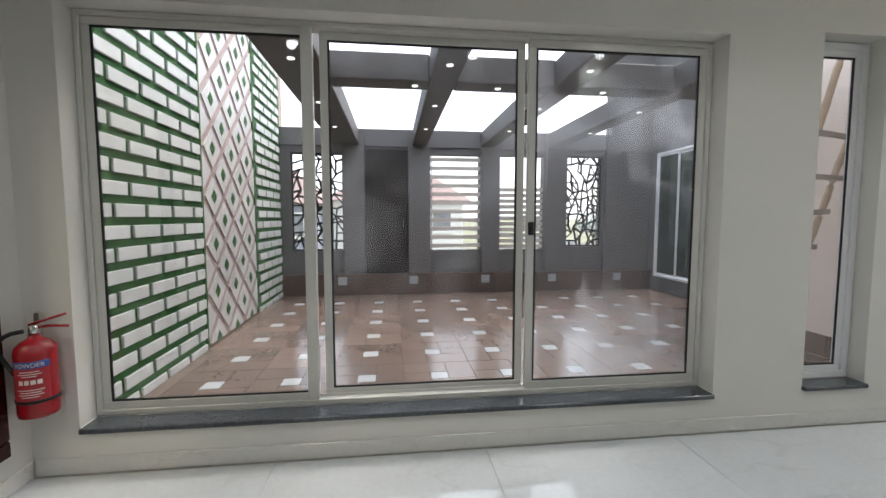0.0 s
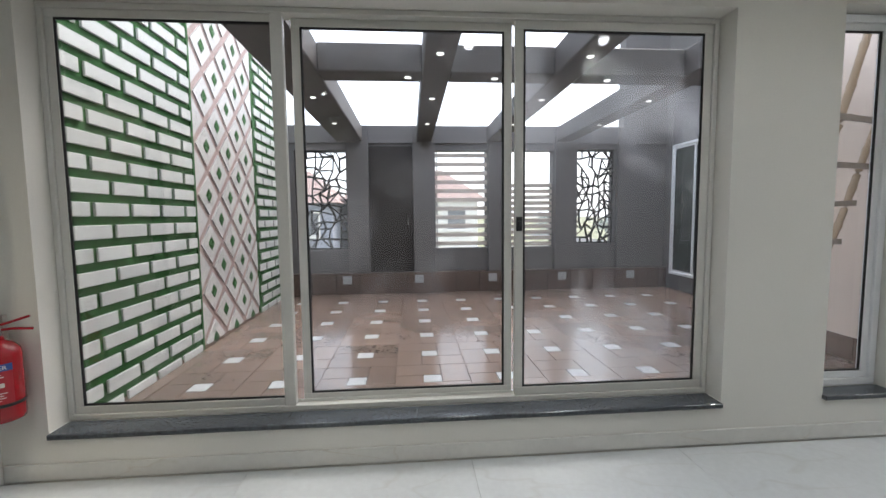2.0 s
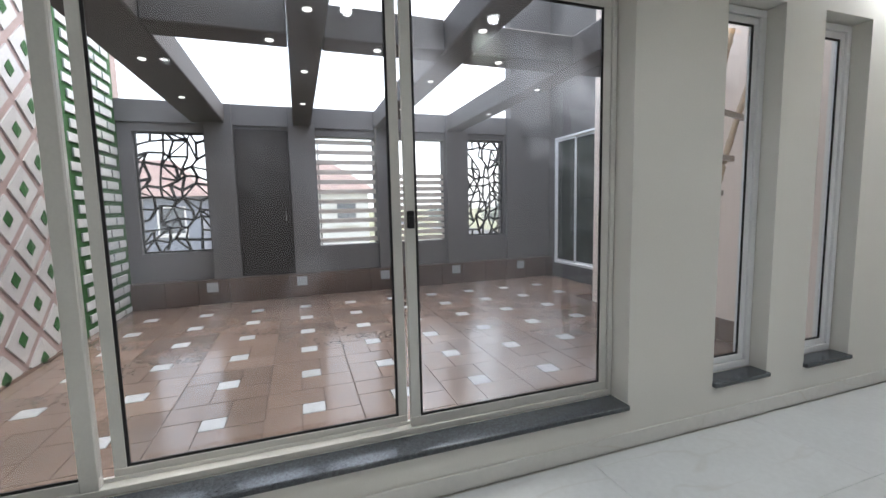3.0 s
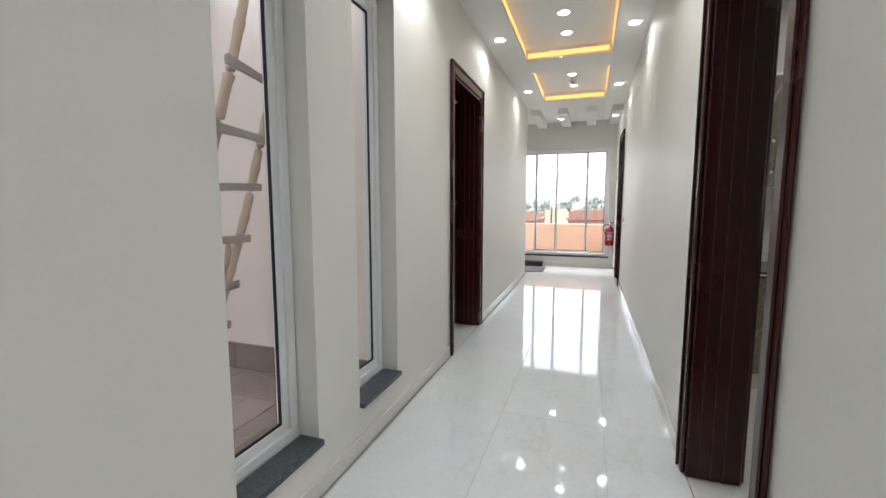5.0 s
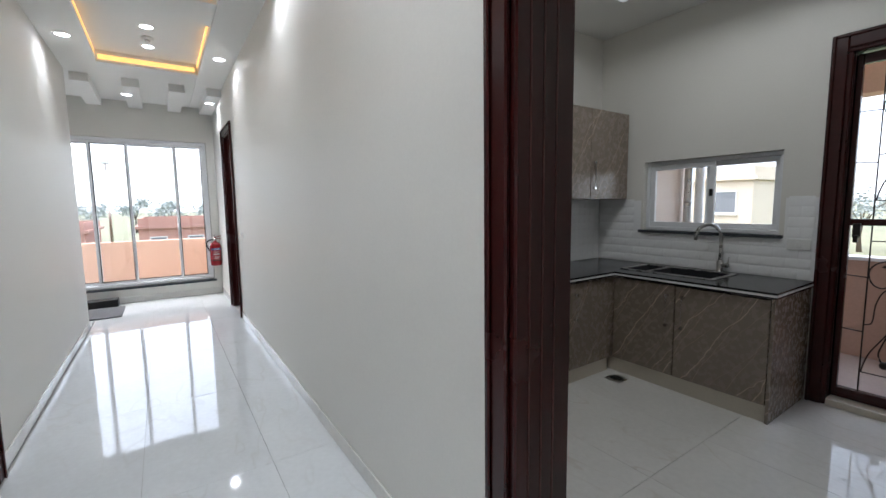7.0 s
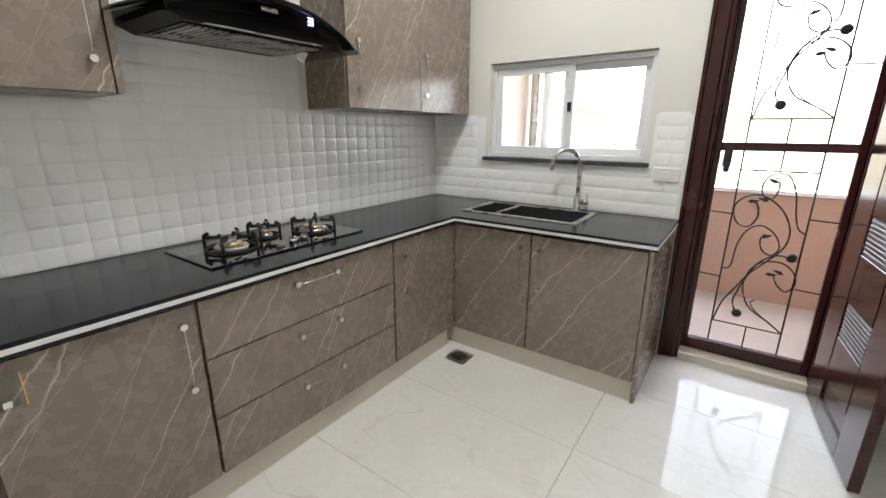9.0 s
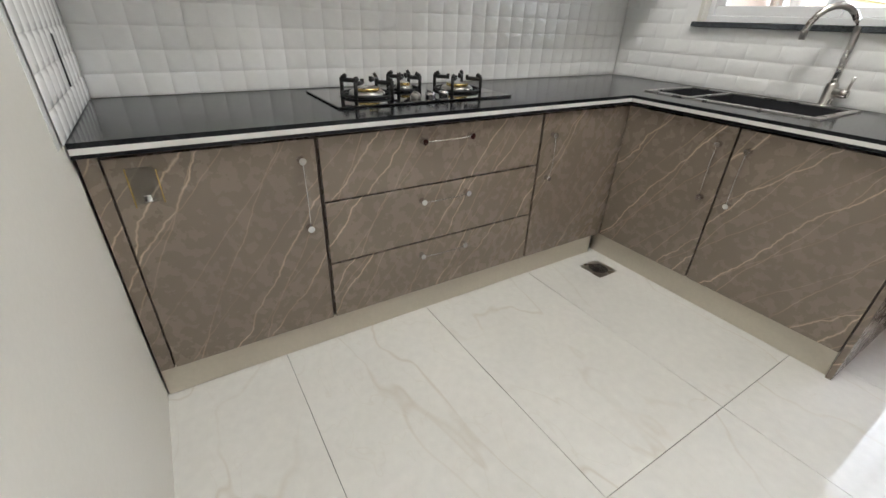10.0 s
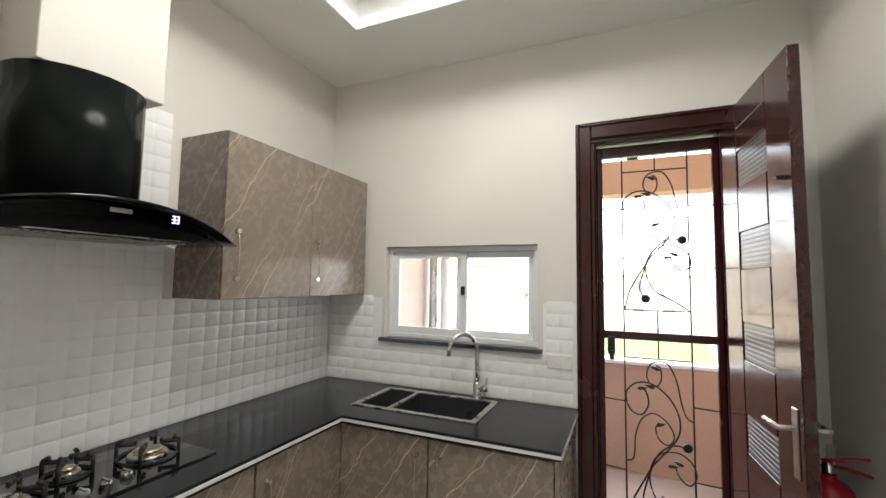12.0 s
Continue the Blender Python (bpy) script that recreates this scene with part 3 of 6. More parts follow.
def doorway(name, axis, u0, u1, top, face, back, side, at, label, cas=0.085):
    """A lined opening: jambs through the wall and a moulded casing on both faces; side is the face's outward sign."""
    dw = thing(name, at, label, "doorway", "dark wooden doorways", "structure")

    def bx(b, ua, ub, d0, d1, za, zb, bev=0.006):
        box(b, *((d0, d1, ua, ub, za, zb) if axis == "x" else (ua, ub, d0, d1, za, zb)), bev)
    lo, hi = min(face, back), max(face, back)
    for ua, ub in ((u0, u0 + 0.035), (u1 - 0.035, u1)):
        bm = bmesh.new()
        bx(bm, ua, ub, lo - 0.004, hi + 0.004, 0.001, top - 0.035)
        j = part("jamb", bm, MAHOGANY, dw)
        bm = bmesh.new()
        inner = ub if ua == u0 else ua
        for f in (0.22, 0.45, 0.68):
            d = lo + (hi - lo) * (f if side < 0 else 1 - f)
            bx(bm, inner - 0.0015, inner + 0.0015, d - 0.003, d + 0.003, 0.002, top - 0.04, 0)
        part("groove_line", bm, GROOVE, j)
    bm = bmesh.new()
    bx(bm, u0, u1, lo - 0.004, hi + 0.004, top - 0.035, top)
    part("lintel", bm, MAHOGANY, dw)
    for f, s in ((face, side), (back, -side)):
        bm = bmesh.new()
        for a, b, c, d in ((u0 - cas + 0.01, u0 + 0.012, 0.001, top + cas), (u1 - 0.012, u1 + cas - 0.01, 0.001, top + cas), (u0 + 0.012, u1 - 0.012, top - 0.012, top + cas)):
            bx(bm, a, b, f + s * 0.0045, f + s * 0.022, c, d)
        for a, b, c, d in ((u0 - cas + 0.012, u0 - cas + 0.034, 0.001, top + cas - 0.002), (u1 + cas - 0.034, u1 + cas - 0.012, 0.001, top + cas - 0.002), (u0 - cas + 0.034, u1 + cas - 0.034, top + cas - 0.024, top + cas - 0.002)):
            bx(bm, a, b, f + s * 0.0225, f + s * 0.032, c, d)
        part("casing", bm, MAHOGANY, dw)
    return dw


doorway("door_1", "y", 4.95, 5.91, 2.49, 0.0, 0.23, -1, (5.43, 0.1, 0), "dark mahogany lined doorway standing open")
doorway("door_2", "y", 2.822, 3.71, 2.47, -1.65, -1.88, 1, (3.3, -1.76, 0), "dark mahogany lined doorway into the kitchen")
d3 = doorway("door_3", "y", 8.93, 9.72, 2.49, -1.65, -1.88, 1, (9.3, -1.76, 0), "dark mahogany doorway with its door shut")
leaf = part("door_leaf", B((8.97, 9.68, -1.80, -1.765, 0.008, 2.45), bevel=0.003), MAHOGANY, d3)
part("door_handle", tube(bmesh.new(), [(9.05, -1.765, 1.02), (9.05, -1.715, 1.02), (9.16, -1.712, 1.02)], 0.009), STEEL, leaf, "steel lever handle")
# bedroom door leaf, swung inside against the far jamb
bl = thing("bedroom_door_leaf", (5.89, 0.25, 0), "dark mahogany bedroom door swung wide open", "door")
part("leaf", B((5.872, 5.908, 0.245, 1.10, 0.008, 2.45), bevel=0.003), MAHOGANY, bl)
part("lock", B((5.864, 5.8715, 1.0, 1.05, 0.93, 1.12), bevel=0.002), STEEL, bl, "steel lock plate")
part("door_handle", tube(bmesh.new(), [(5.8635, 1.03, 1.04), (5.82, 1.03, 1.04), (5.815, 0.91, 1.04)], 0.009), STEEL, bl, "steel lever handle")


def fire_extinguisher(x, y, z, face):
    """A red cylinder hung on a wall bracket; face: the way its label looks."""
    e = thing("fire_extinguisher", (x, y, z), "red dry powder fire extinguisher hung on the wall", "fire extinguisher", "fire extinguishers")
    bm = lathe(bmesh.new(), [(0.062, 0), (0.082, 0.008), (0.085, 0.03), (0.085, 0.33), (0.08, 0.36), (0.06, 0.385), (0.034, 0.4), (0.026, 0.405), (0.026, 0.42)], (x, y, z), 28)
    part("cylinder", bm, RED, e)
    fx, fy = math.cos(face), math.sin(face)

    def curved(z0, z1, span, r, steps=10, off=0.0):
        b = bmesh.new()
        for i in range(steps):
            a0, a1 = face + off + span * (i / steps - 0.5), face + off + span * ((i + 1) / steps - 0.5)
            q = [b.verts.new((x + r * math.cos(a), y + r * math.sin(a), zz)) for a, zz in ((a0, z + z0), (a1, z + z0), (a1, z + z1), (a0, z + z1))]
            b.faces.new(q)
        return b
    lab = part("label", curved(0.10, 0.30, 1.9, 0.0855), LABELRED, e, "red instruction label")
    part("blue_band", curved(0.265, 0.30, 1.9, 0.0862), LABELBLUE, lab)
    for k, (z0, wd) in enumerate(((0.247, 0.9), (0.235, 1.1), (0.224, 0.7), (0.155, 1.3), (0.143, 1.0), (0.131, 1.2), (0.119, 0.8))):
        part("print_line", curved(z0, z0 + 0.004, wd, 0.0864), LABELPALE, lab)
    for k in range(4):
        part("pictogram", curved(0.185, 0.207, 0.22, 0.0864, 3, -0.42 + 0.29 * k), LABELPALE, lab)
    cu = bpy.data.curves.new("word", "FONT")
    cu.body, cu.size, cu.align_x = "POWDER", 0.029, "CENTER"
    word = bpy.data.objects.new("word", cu)
    scene.collection.objects.link(word)
    bpy.context.view_layer.update()
    me = bpy.data.meshes.new_from_object(word.evaluated_get(bpy.context.evaluated_depsgraph_get()))
    bpy.data.objects.remove(word)
    for v in me.vertices:
        a = face + v.co.x / 0.087
        v.co = Vector((0.0868 * math.cos(a), 0.0868 * math.sin(a), 0.272 + v.co.y))
    me.materials.append(LABELPALE)
    wo = new("lettering", me)
    wo.parent = lab
    wo["label"] = "white word POWDER"
    part("valve", lathe(bmesh.new(), [(0.02, 0.42), (0.024, 0.43), (0.024, 0.455), (0.014, 0.47)], (x, y, z), 14), CHROME, e, "metal valve")
    sx, sy = -fy, fx
    part("upper_lever", tube(bmesh.new(), [(x - sx * 0.02, y - sy * 0.02, z + 0.468), (x + sx * 0.05, y + sy * 0.05, z + 0.49), (x + sx * 0.13, y + sy * 0.13, z + 0.515)], 0.007, 6), RED, e, "red squeeze lever")
    part("lower_lever", tube(bmesh.new(), [(x - sx * 0.02, y - sy * 0.02, z + 0.452), (x + sx * 0.06, y + sy * 0.06, z + 0.458), (x + sx * 0.14, y + sy * 0.14, z + 0.45)], 0.007, 6), RED, e, "red carry lever")
    hose = []
    for k in range(15):
        u = k / 14
        out = 0.03 + 0.10 * math.sin(math.pi * min(1, u * 1.15) ** 0.75)
        hose.append((x - sx * out + fx * 0.03, y - sy * out + fy * 0.03, z + 0.445 - 0.36 * u ** 1.3 + 0.02 * math.sin(math.pi * u)))
    part("hose", tube(bmesh.new(), hose, 0.011, 8), BLACKPL, e, "black rubber hose")
    nx, ny, nz = hose[-1]
    part("nozzle", tube(bmesh.new(), [(nx, ny, nz + 0.02), (nx, ny, nz - 0.03), (nx, ny, nz - 0.075)], [0.013, 0.016, 0.022], 10), BLACKPL, e, "black nozzle")
    part("strap", lathe(bmesh.new(), [(0.0868, 0.085), (0.0875, 0.088), (0.0875, 0.098), (0.0868, 0.101)], (x, y, z), 28), BLACKPL, e, "black strap")
    part("bracket", B((x - 0.012 - fx * 0.055, x + 0.012 - fx * 0.055, y - 0.012 - fy * 0.055, y + 0.012 - fy * 0.055, z + 0.40, z + 0.52)), STEEL, e, "steel wall bracket")
    return e


LABELRED = material("label_dark_red", (0.36, 0.02, 0.03), 0.4, 0, 0.05)
LABELBLUE = material("label_blue", (0.03, 0.08, 0.28), 0.4, 0, 0.05)
LABELPALE = material("label_white", (0.75, 0.72, 0.70), 0.5, 0, 0.03)
fire_extinguisher(-2.06, -0.115, 0.40, radians(-72))
fire_extinguisher(10.86, -1.56, 0.50, radians(180))
fire_extinguisher(2.775, -4.42, 0.41, radians(60))


def downlight(x, y, z, r=0.055):
    d = thing("ceiling_downlight", (x, y, z), "round white recessed ceiling downlight, lit", "downlight", "ceiling downlights")
    part("rim", lathe(bmesh.new(), [(r, 0.0), (r + 0.012, -0.004), (r + 0.018, -0.001), (r + 0.018, 0.0)], (x, y, z - 0.0005), 20), PALEWHITE, d)
    part("diffuser", lathe(bmesh.new(), [(0.001, -0.006), (r - 0.004, -0.006), (r - 0.001, -0.0045), (r - 0.001, -0.004)], (x, y, z), 20), LED, d, "glowing white disc")
    return d


# the first, at x 1.9, is unseen and added to brighten the lobby
SPOTS = [(1.9, -1.50, H), (4.0, -0.175, H), (4.0, -1.50, H), (6.07, -0.175, H), (6.07, -1.50, H), (8.25, -0.175, H), (8.25, -1.49, H), (5.93, -0.84, H + 0.13), (6.45, -0.84, H + 0.13), (8.02, -0.84, H + 0.13), (8.62, -0.84, H + 0.13), (10.07, -0.56, H - 0.10), (10.06, -1.54, H - 0.10)]
for x, y, z in SPOTS:
    downlight(x, y, z)
for x, y, z in SPOTS[:7] + SPOTS[8:10] + SPOTS[11:]:
    downlight_lamp(x, y, z - 0.02, (12.5 if x == 4.0 else 9.0 if x < 4 else 4.4) if z < 3.2 else 3.6, size=0.05)
# four unseen downlights, added to light the lobby
for x in (-1.2, 0.6):
    for y in (-1.6, -3.4):
        downlight(x, y, H)
        downlight_lamp(x, y, H - 0.02, 8.5, size=0.05)
sd = thing("smoke_detector", (8.32, -0.84, H + 0.13), "round grey-white smoke detector on the cove ceiling", "smoke detector")
part("base", lathe(bmesh.new(), [(0.045, 0.0), (0.055, -0.01), (0.055, -0.02), (0.04, -0.03)], (8.32, -0.84, H + 0.1295), 20), PALEWHITE, sd)
part("dome", lathe(bmesh.new(), [(0.028, -0.03), (0.024, -0.048), (0.012, -0.055)], (8.32, -0.84, H + 0.1295), 16), STEEL, sd, "grey sensor dome")
for i, (a, b) in enumerate(CO):
    st = thing("cove_light", ((a + b) / 2, -0.83, H + 0.1), "amber strip light hidden in the ceiling cove", "strip light", "cove strip lights")
    for c in ((a + 0.03, b - 0.03, cy1 - 0.008, cy1 - 0.001, H + 0.075, H + 0.115), (a + 0.03, b - 0.03, cy0 + 0.001, cy0 + 0.008, H + 0.075, H + 0.115),
              (a + 0.001, a + 0.008, cy0 + 0.03, cy1 - 0.03, H + 0.03, H + 0.085), (b - 0.008, b - 0.001, cy0 + 0.03, cy1 - 0.03, H + 0.03, H + 0.085)):
        part("strip", B(c), COVE, st, "glowing amber strip")
# unseen warm lamp, added so that the frosted glass glows
downlight_lamp(-3.3, -2.4, 3.0, 16, (1.0, 0.85, 0.6))
sw = thing("light_switch", (8.46, -1.645, 1.13), "white plastic light switch plate", "switch")
part("plate", B((8.42, 8.50, -1.6495, -1.64, 1.09, 1.17), bevel=0.002), PALEWHITE, sw)
part("rocker", B((8.445, 8.475, -1.6395, -1.635, 1.105, 1.155), bevel=0.002), PALEWHITE, sw)

# end of the corridor: glazed opening, mat
w5 = thing("window_5", (11.08, 0, 0.25), "wide white aluminium sliding window over a balcony", "window", "", "structure")
bm = bmesh.new()
for _, p, q, c, d in frame_boxes(-1.525, 1.595, 0.255, 2.555, 0.045):
    box(bm, 11.03, 11.15, p, q, c, d, 0.003)
part("window_frame", bm, WHITEALU, w5)
for a, b, d in ((-1.48, -1.05, 11.05), (-1.10, -0.42, 11.095), (-0.47, 0.03, 11.05), (-0.02, 0.80, 11.095), (0.76, 1.55, 11.05)):
    sash(w5, "x", d, d + 0.035, a, b, 0.305, 2.505, 0.035, WHITEALU)
part("window_sill", B((10.97, 11.03, -1.56, 1.63, 0.215, 0.25), bevel=0.004), GRANITE, w5, "dark granite sill")
solo("doormat", B((9.95, 10.70, -0.29, 0.35, 0.001, 0.014), bevel=0.004), DOORMAT, "dark grey rectangular doormat on the marble", "doormat")
solo("black_box", B((10.76, 10.97, -0.2, 0.2, 0.001, 0.11), bevel=0.006), BLACKPL, "low black box standing by the window wall", "box")

# ---- kitchen ----
def knob_pull(bm_parent, p0, p1, out):
    """A glossy pull: two round feet and a slim bowed bar; out: unit vector away from the front."""
    a, b, o = Vector(p0), Vector(p1), Vector(out)
    bm = bmesh.new()
    for p in (a, b):
        tube(bm, [p, p + o * 0.012, p + o * 0.024], [0.0125, 0.008, 0.012], 10)
    bar = [a.lerp(b, u) + o * (0.020 + 0.008 * math.sin(math.pi * u)) for u in (0, 0.25, 0.5, 0.75, 1)]
    tube(bm, bar, 0.0021, 6)
    return part("handle", bm, CHROME, bm_parent, "chrome bow handle")


X0, XW, YW = 4.96, 5.60, -4.70
KT = 0.12  # plinth height
TOPZ = 0.84


def base_unit(name, lab, x0, x1, y0, y1, top=TOPZ - 0.001):
    u = thing(name, ((x0 + x1) / 2, (y0 + y1) / 2, KT), lab, "cabinet", "kitchen base cabinets")
    part("carcass", B((x0 + 0.02 if x1 > 5.5 else x0, x1, y0 + (0 if x1 > 5.5 else 0.0), y1 if x1 > 5.5 else y1 - 0.02, KT, top)), CABEDGE, u)
    return u


G = 0.004
u = base_unit("base_cabinet", "taupe marble-print base cabinet with one door", X0, XW - 0.002, -2.478, -1.885)
d = part("door", B((X0 - 0.0, X0 + 0.018, -2.478 + G, -1.935, KT + 0.003, TOPZ - 0.012), bevel=0.0015), CABINET, u)
knob_pull(d, (X0, -2.425, 0.765), (X0, -2.425, 0.53), (-1, 0, 0))
part("end_strip", B((X0 + 0.002, X0 + 0.018, -1.930, -1.888, KT + 0.003, TOPZ - 0.004), bevel=0.001), CABINET, u)
u = base_unit("drawer_cabinet", "taupe marble-print base cabinet with three drawers", X0, XW - 0.002, -3.462, -2.482)
for z0, z1 in ((0.608, 0.828), (0.365, 0.602), (KT + 0.003, 0.359)):
    d = part("drawer_front", B((X0, X0 + 0.018, -3.462 + G, -2.482 - G, z0, z1), bevel=0.0015), CABINET, u)
    zm = (z0 + z1) / 2 + 0.06
    knob_pull(d, (X0, -3.075, zm), (X0, -2.865, zm), (-1, 0, 0))
u = base_unit("base_cabinet", "taupe marble-print corner base cabinet with one door", X0, XW - 0.002, -4.03, -3.466)
d = part("door", B((X0, X0 + 0.018, -4.045, -3.466 - G, KT + 0.003, TOPZ - 0.012), bevel=0.0015), CABINET, u)
knob_pull(d, (X0, -3.53, 0.735), (X0, -3.53, 0.535), (-1, 0, 0))
YF = -4.03
for x0, x1, hx in ((4.44, 4.955, 4.495), (3.835, 4.436, 4.378)):
    u = base_unit("sink_cabinet", "taupe marble-print sink cabinet with one door", x0, x1, YW + 0.002, YF, 0.62)
    d = part("door", B((x0 + G / 2, x1 - G / 2, YF - 0.018, YF, KT + 0.003, TOPZ - 0.012), bevel=0.0015), CABINET, u)
    knob_pull(d, (hx, YF, 0.75), (hx, YF, 0.515), (0, 1, 0))
solo("end_panel", B((3.812, 3.832, YW + 0.002, YF - 0.002, 0.0, TOPZ - 0.001), bevel=0.0015), CABINET, "taupe marble-print end panel of the cabinet run", "panel")
solo("plinth", B((X0 + 0.02, X0 + 0.05, -4.0, -1.885, 0.0, KT - 0.001), bevel=0.003), KICK, "beige marble plinth beneath the cabinets", "plinth")
solo("plinth", B((3.834, X0 + 0.05, -4.078, -4.048, 0.0, KT - 0.001), bevel=0.003), KICK, "beige marble plinth beneath the sink cabinets", "plinth")

# worktop with cut-outs for hob and sink
HX0, HX1, HY0, HY1 = 5.10, 5.50, -3.39, -2.61
SX0, SX1, SY0, SY1 = 4.26, 5.0, -4.61, -4.20
wt = thing("worktop", (5.2, -4.3, TOPZ), "black granite L-shaped kitchen worktop with white edge line", "worktop")
xs = [3.80, SX0, 4.94, SX1, XW - 0.001]
ys = [YW + 0.001, SY0, SY1, -4.01, -1.883]


def covered(i, j):
    if not (0 <= i < 4 and 0 <= j < 4):
        return False
    x, y = (xs[i] + xs[i + 1]) / 2, (ys[j] + ys[j + 1]) / 2
    return (y < -4.01 or x > 4.94) and not (SX0 < x < SX1 and SY0 < y < SY1)


bm = bmesh.new()
seen = {}


def corner(x, y, z):
    if (x, y, z) not in seen:
        seen[x, y, z] = bm.verts.new((x, y, z))
    return seen[x, y, z]


for i in range(4):
    for j in range(4):
        if not covered(i, j):
            continue
        q = [(xs[i], ys[j]), (xs[i + 1], ys[j]), (xs[i + 1], ys[j + 1]), (xs[i], ys[j + 1])]
        for z in (TOPZ, 0.88):
            bm.faces.new([corner(x, y, z) for x, y in q])
        for k, (di, dj) in enumerate(((0, -1), (1, 0), (0, 1), (-1, 0))):
            if not covered(i + di, j + dj):
                p0, p1 = q[k], q[(k + 1) % 4]
                bm.faces.new([corner(*p0, TOPZ), corner(*p1, TOPZ), corner(*p1, 0.88), corner(*p0, 0.88)])
bmesh.ops.recalc_face_normals(bm, faces=bm.faces)
part("slab", bm, BLACKTOP, wt)
part("edge_line", B((4.937, 4.9395, -4.0065, -1.884, 0.851, 0.866), (3.80, 4.937, -4.0095, -4.007, 0.851, 0.866), (3.797, 3.7995, YW + 0.01, -4.0095, 0.851, 0.866)), PALEWHITE, wt, "white edge inlay line")

# hob
hob = thing("gas_hob", (5.3, -3.0, 0.88), "black glass gas hob with three burners", "hob")
bm = bmesh.new()
box(bm, HX0, HX1, HY0, HY1, 0.8802, 0.888, 0.003)
part("glass_top", bm, HOODGLASS, hob)


def burner(cx, cy, r):
    z = 0.8885
    b = part("burner", lathe(bmesh.new(), [(r, 0), (r, 0.012), (r * 0.9, 0.018), (r * 0.62, 0.018), (r * 0.6, 0.03), (r * 0.3, 0.034), (0.005, 0.034)], (cx, cy, z), 20), STEEL, hob, "steel and brass burner")
    part("brass_ring", lathe(bmesh.new(), [(r * 0.66, 0.019), (r * 0.7, 0.019), (r * 0.7, 0.03), (r * 0.66, 0.03)], (cx, cy, z), 20), BRASS, b)
    bm = bmesh.new()
    for k in range(4):
        a = math.pi / 4 + k * math.pi / 2
        ca, sa = math.cos(a), math.sin(a)
        R = r + 0.035
        for p, q in (((R, 0.0), (R, 0.06)), ((R, 0.052), (r * 0.55, 0.052)), ((r * 0.62, 0.052), (r * 0.62, 0.066)), ((R, 0.058), (R - 0.02, 0.07))):
            tube(bm, [(cx + ca * p[0], cy + sa * p[0], z + p[1]), (cx + ca * q[0], cy + sa * q[0], z + q[1])], 0.0085, 4)
    tube(bm, [(cx + (r + 0.03) * math.cos(k * math.pi / 8), cy + (r + 0.03) * math.sin(k * math.pi / 8), z + 0.006) for k in range(17)], 0.006, 4)
    part("pan_support", bm, BLACKIRON, b, "black cast iron pan support")


burner(5.30, -2.80, 0.072)
burner(5.385, -3.01, 0.038)
burner(5.30, -3.235, 0.070)
for k in range(3):
    bm = lathe(bmesh.new(), [(0.02, 0), (0.019, 0.016), (0.016, 0.02), (0.003, 0.02)], (5.165 + 0.012 * k, -2.95 - 0.072 * k, 0.8885), 14)
    box(bm, 5.145 + 0.012 * k, 5.185 + 0.012 * k, -2.954 - 0.072 * k, -2.946 - 0.072 * k, 0.905, 0.914)
    part("control_knob", bm, STEEL, hob, "steel control knob")

SINKBLACK = material("black_composite", (0.035, 0.036, 0.04), 0.3, 0, 0.1, 8, 0.02)
# sink with two bowls
sk = thing("kitchen_sink", (4.63, -4.4, 0.88), "black composite double-bowl sink with steel rim", "sink")
bm = bmesh.new()
rim = 0.022
mid = 4.775
box(bm, SX0 - 0.01, SX1 + 0.01, SY0 - 0.01, SY0 + rim, 0.8805, 0.886)
box(bm, SX0 - 0.01, SX1 + 0.01, SY1 - rim, SY1 + 0.01, 0.8805, 0.886)
for a, b in ((SX0 - 0.01, SX0 + rim), (mid - 0.012, mid + 0.012), (SX1 - rim, SX1 + 0.01)):
    box(bm, a, b, SY0 + rim, SY1 - rim, 0.8805, 0.886)
part("rim", bm, STEEL, sk, "thin brushed steel rim")
for a, b, dp in ((SX0 + rim, mid - 0.012, 0.21), (mid + 0.012, SX1 - rim, 0.15)):
    bm = bmesh.new()
    c, d = SY0 + rim, SY1 - rim
    z1, z0, t = 0.879, 0.879 - dp, 0.006
    box(bm, a, b, c, d, z0 - t, z0)
    box(bm, a, a + t, c, d, z0, z1)
    box(bm, b - t, b, c, d, z0, z1)
    box(bm, a + t, b - t, c, c + t, z0, z1)
    box(bm, a + t, b - t, d - t, d, z0, z1)
    bowl = part("bowl", bm, SINKBLACK, sk, "satin black bowl")
    part("waste", lathe(bmesh.new(), [(0.045, 0.0005), (0.045, 0.004), (0.03, 0.002), (0.003, 0.002)], ((a + b) / 2, (c + d) / 2, z0), 18), STEEL, bowl, "steel waste ring")
tp = thing("kitchen_tap", (4.40, -4.655, 0.88), "brushed steel gooseneck kitchen tap", "tap")
part("base", lathe(bmesh.new(), [(0.028, 0), (0.028, 0.006), (0.024, 0.01), (0.024, 0.09), (0.018, 0.1), (0.014, 0.1)], (4.40, -4.655, 0.8803), 18), STEEL, tp)
neck = [(4.40, -4.655, 0.98)] + [(4.40, -4.655, 0.98 + 0.06 * k) for k in (1, 2, 3)]
for k in range(1, 12):
    a = math.pi * k / 10.5
    neck.append((4.40 + 0.095 * (1 - math.cos(a)) * 0.75, -4.655 + 0.095 * (1 - math.cos(a)) * 0.66, 1.16 + 0.115 * math.sin(a)))
part("spout", tube(bmesh.new(), neck, 0.0135, 12), STEEL, tp)
part("side_valve", tube(bmesh.new(), [(4.40, -4.655, 0.94), (4.345, -4.65, 0.94), (4.33, -4.65, 0.94)], [0.02, 0.02, 0.017], 12), STEEL, tp)
part("lever", tube(bmesh.new(), [(4.34, -4.65, 0.95), (4.333, -4.645, 1.01)], 0.006, 8), STEEL, tp)


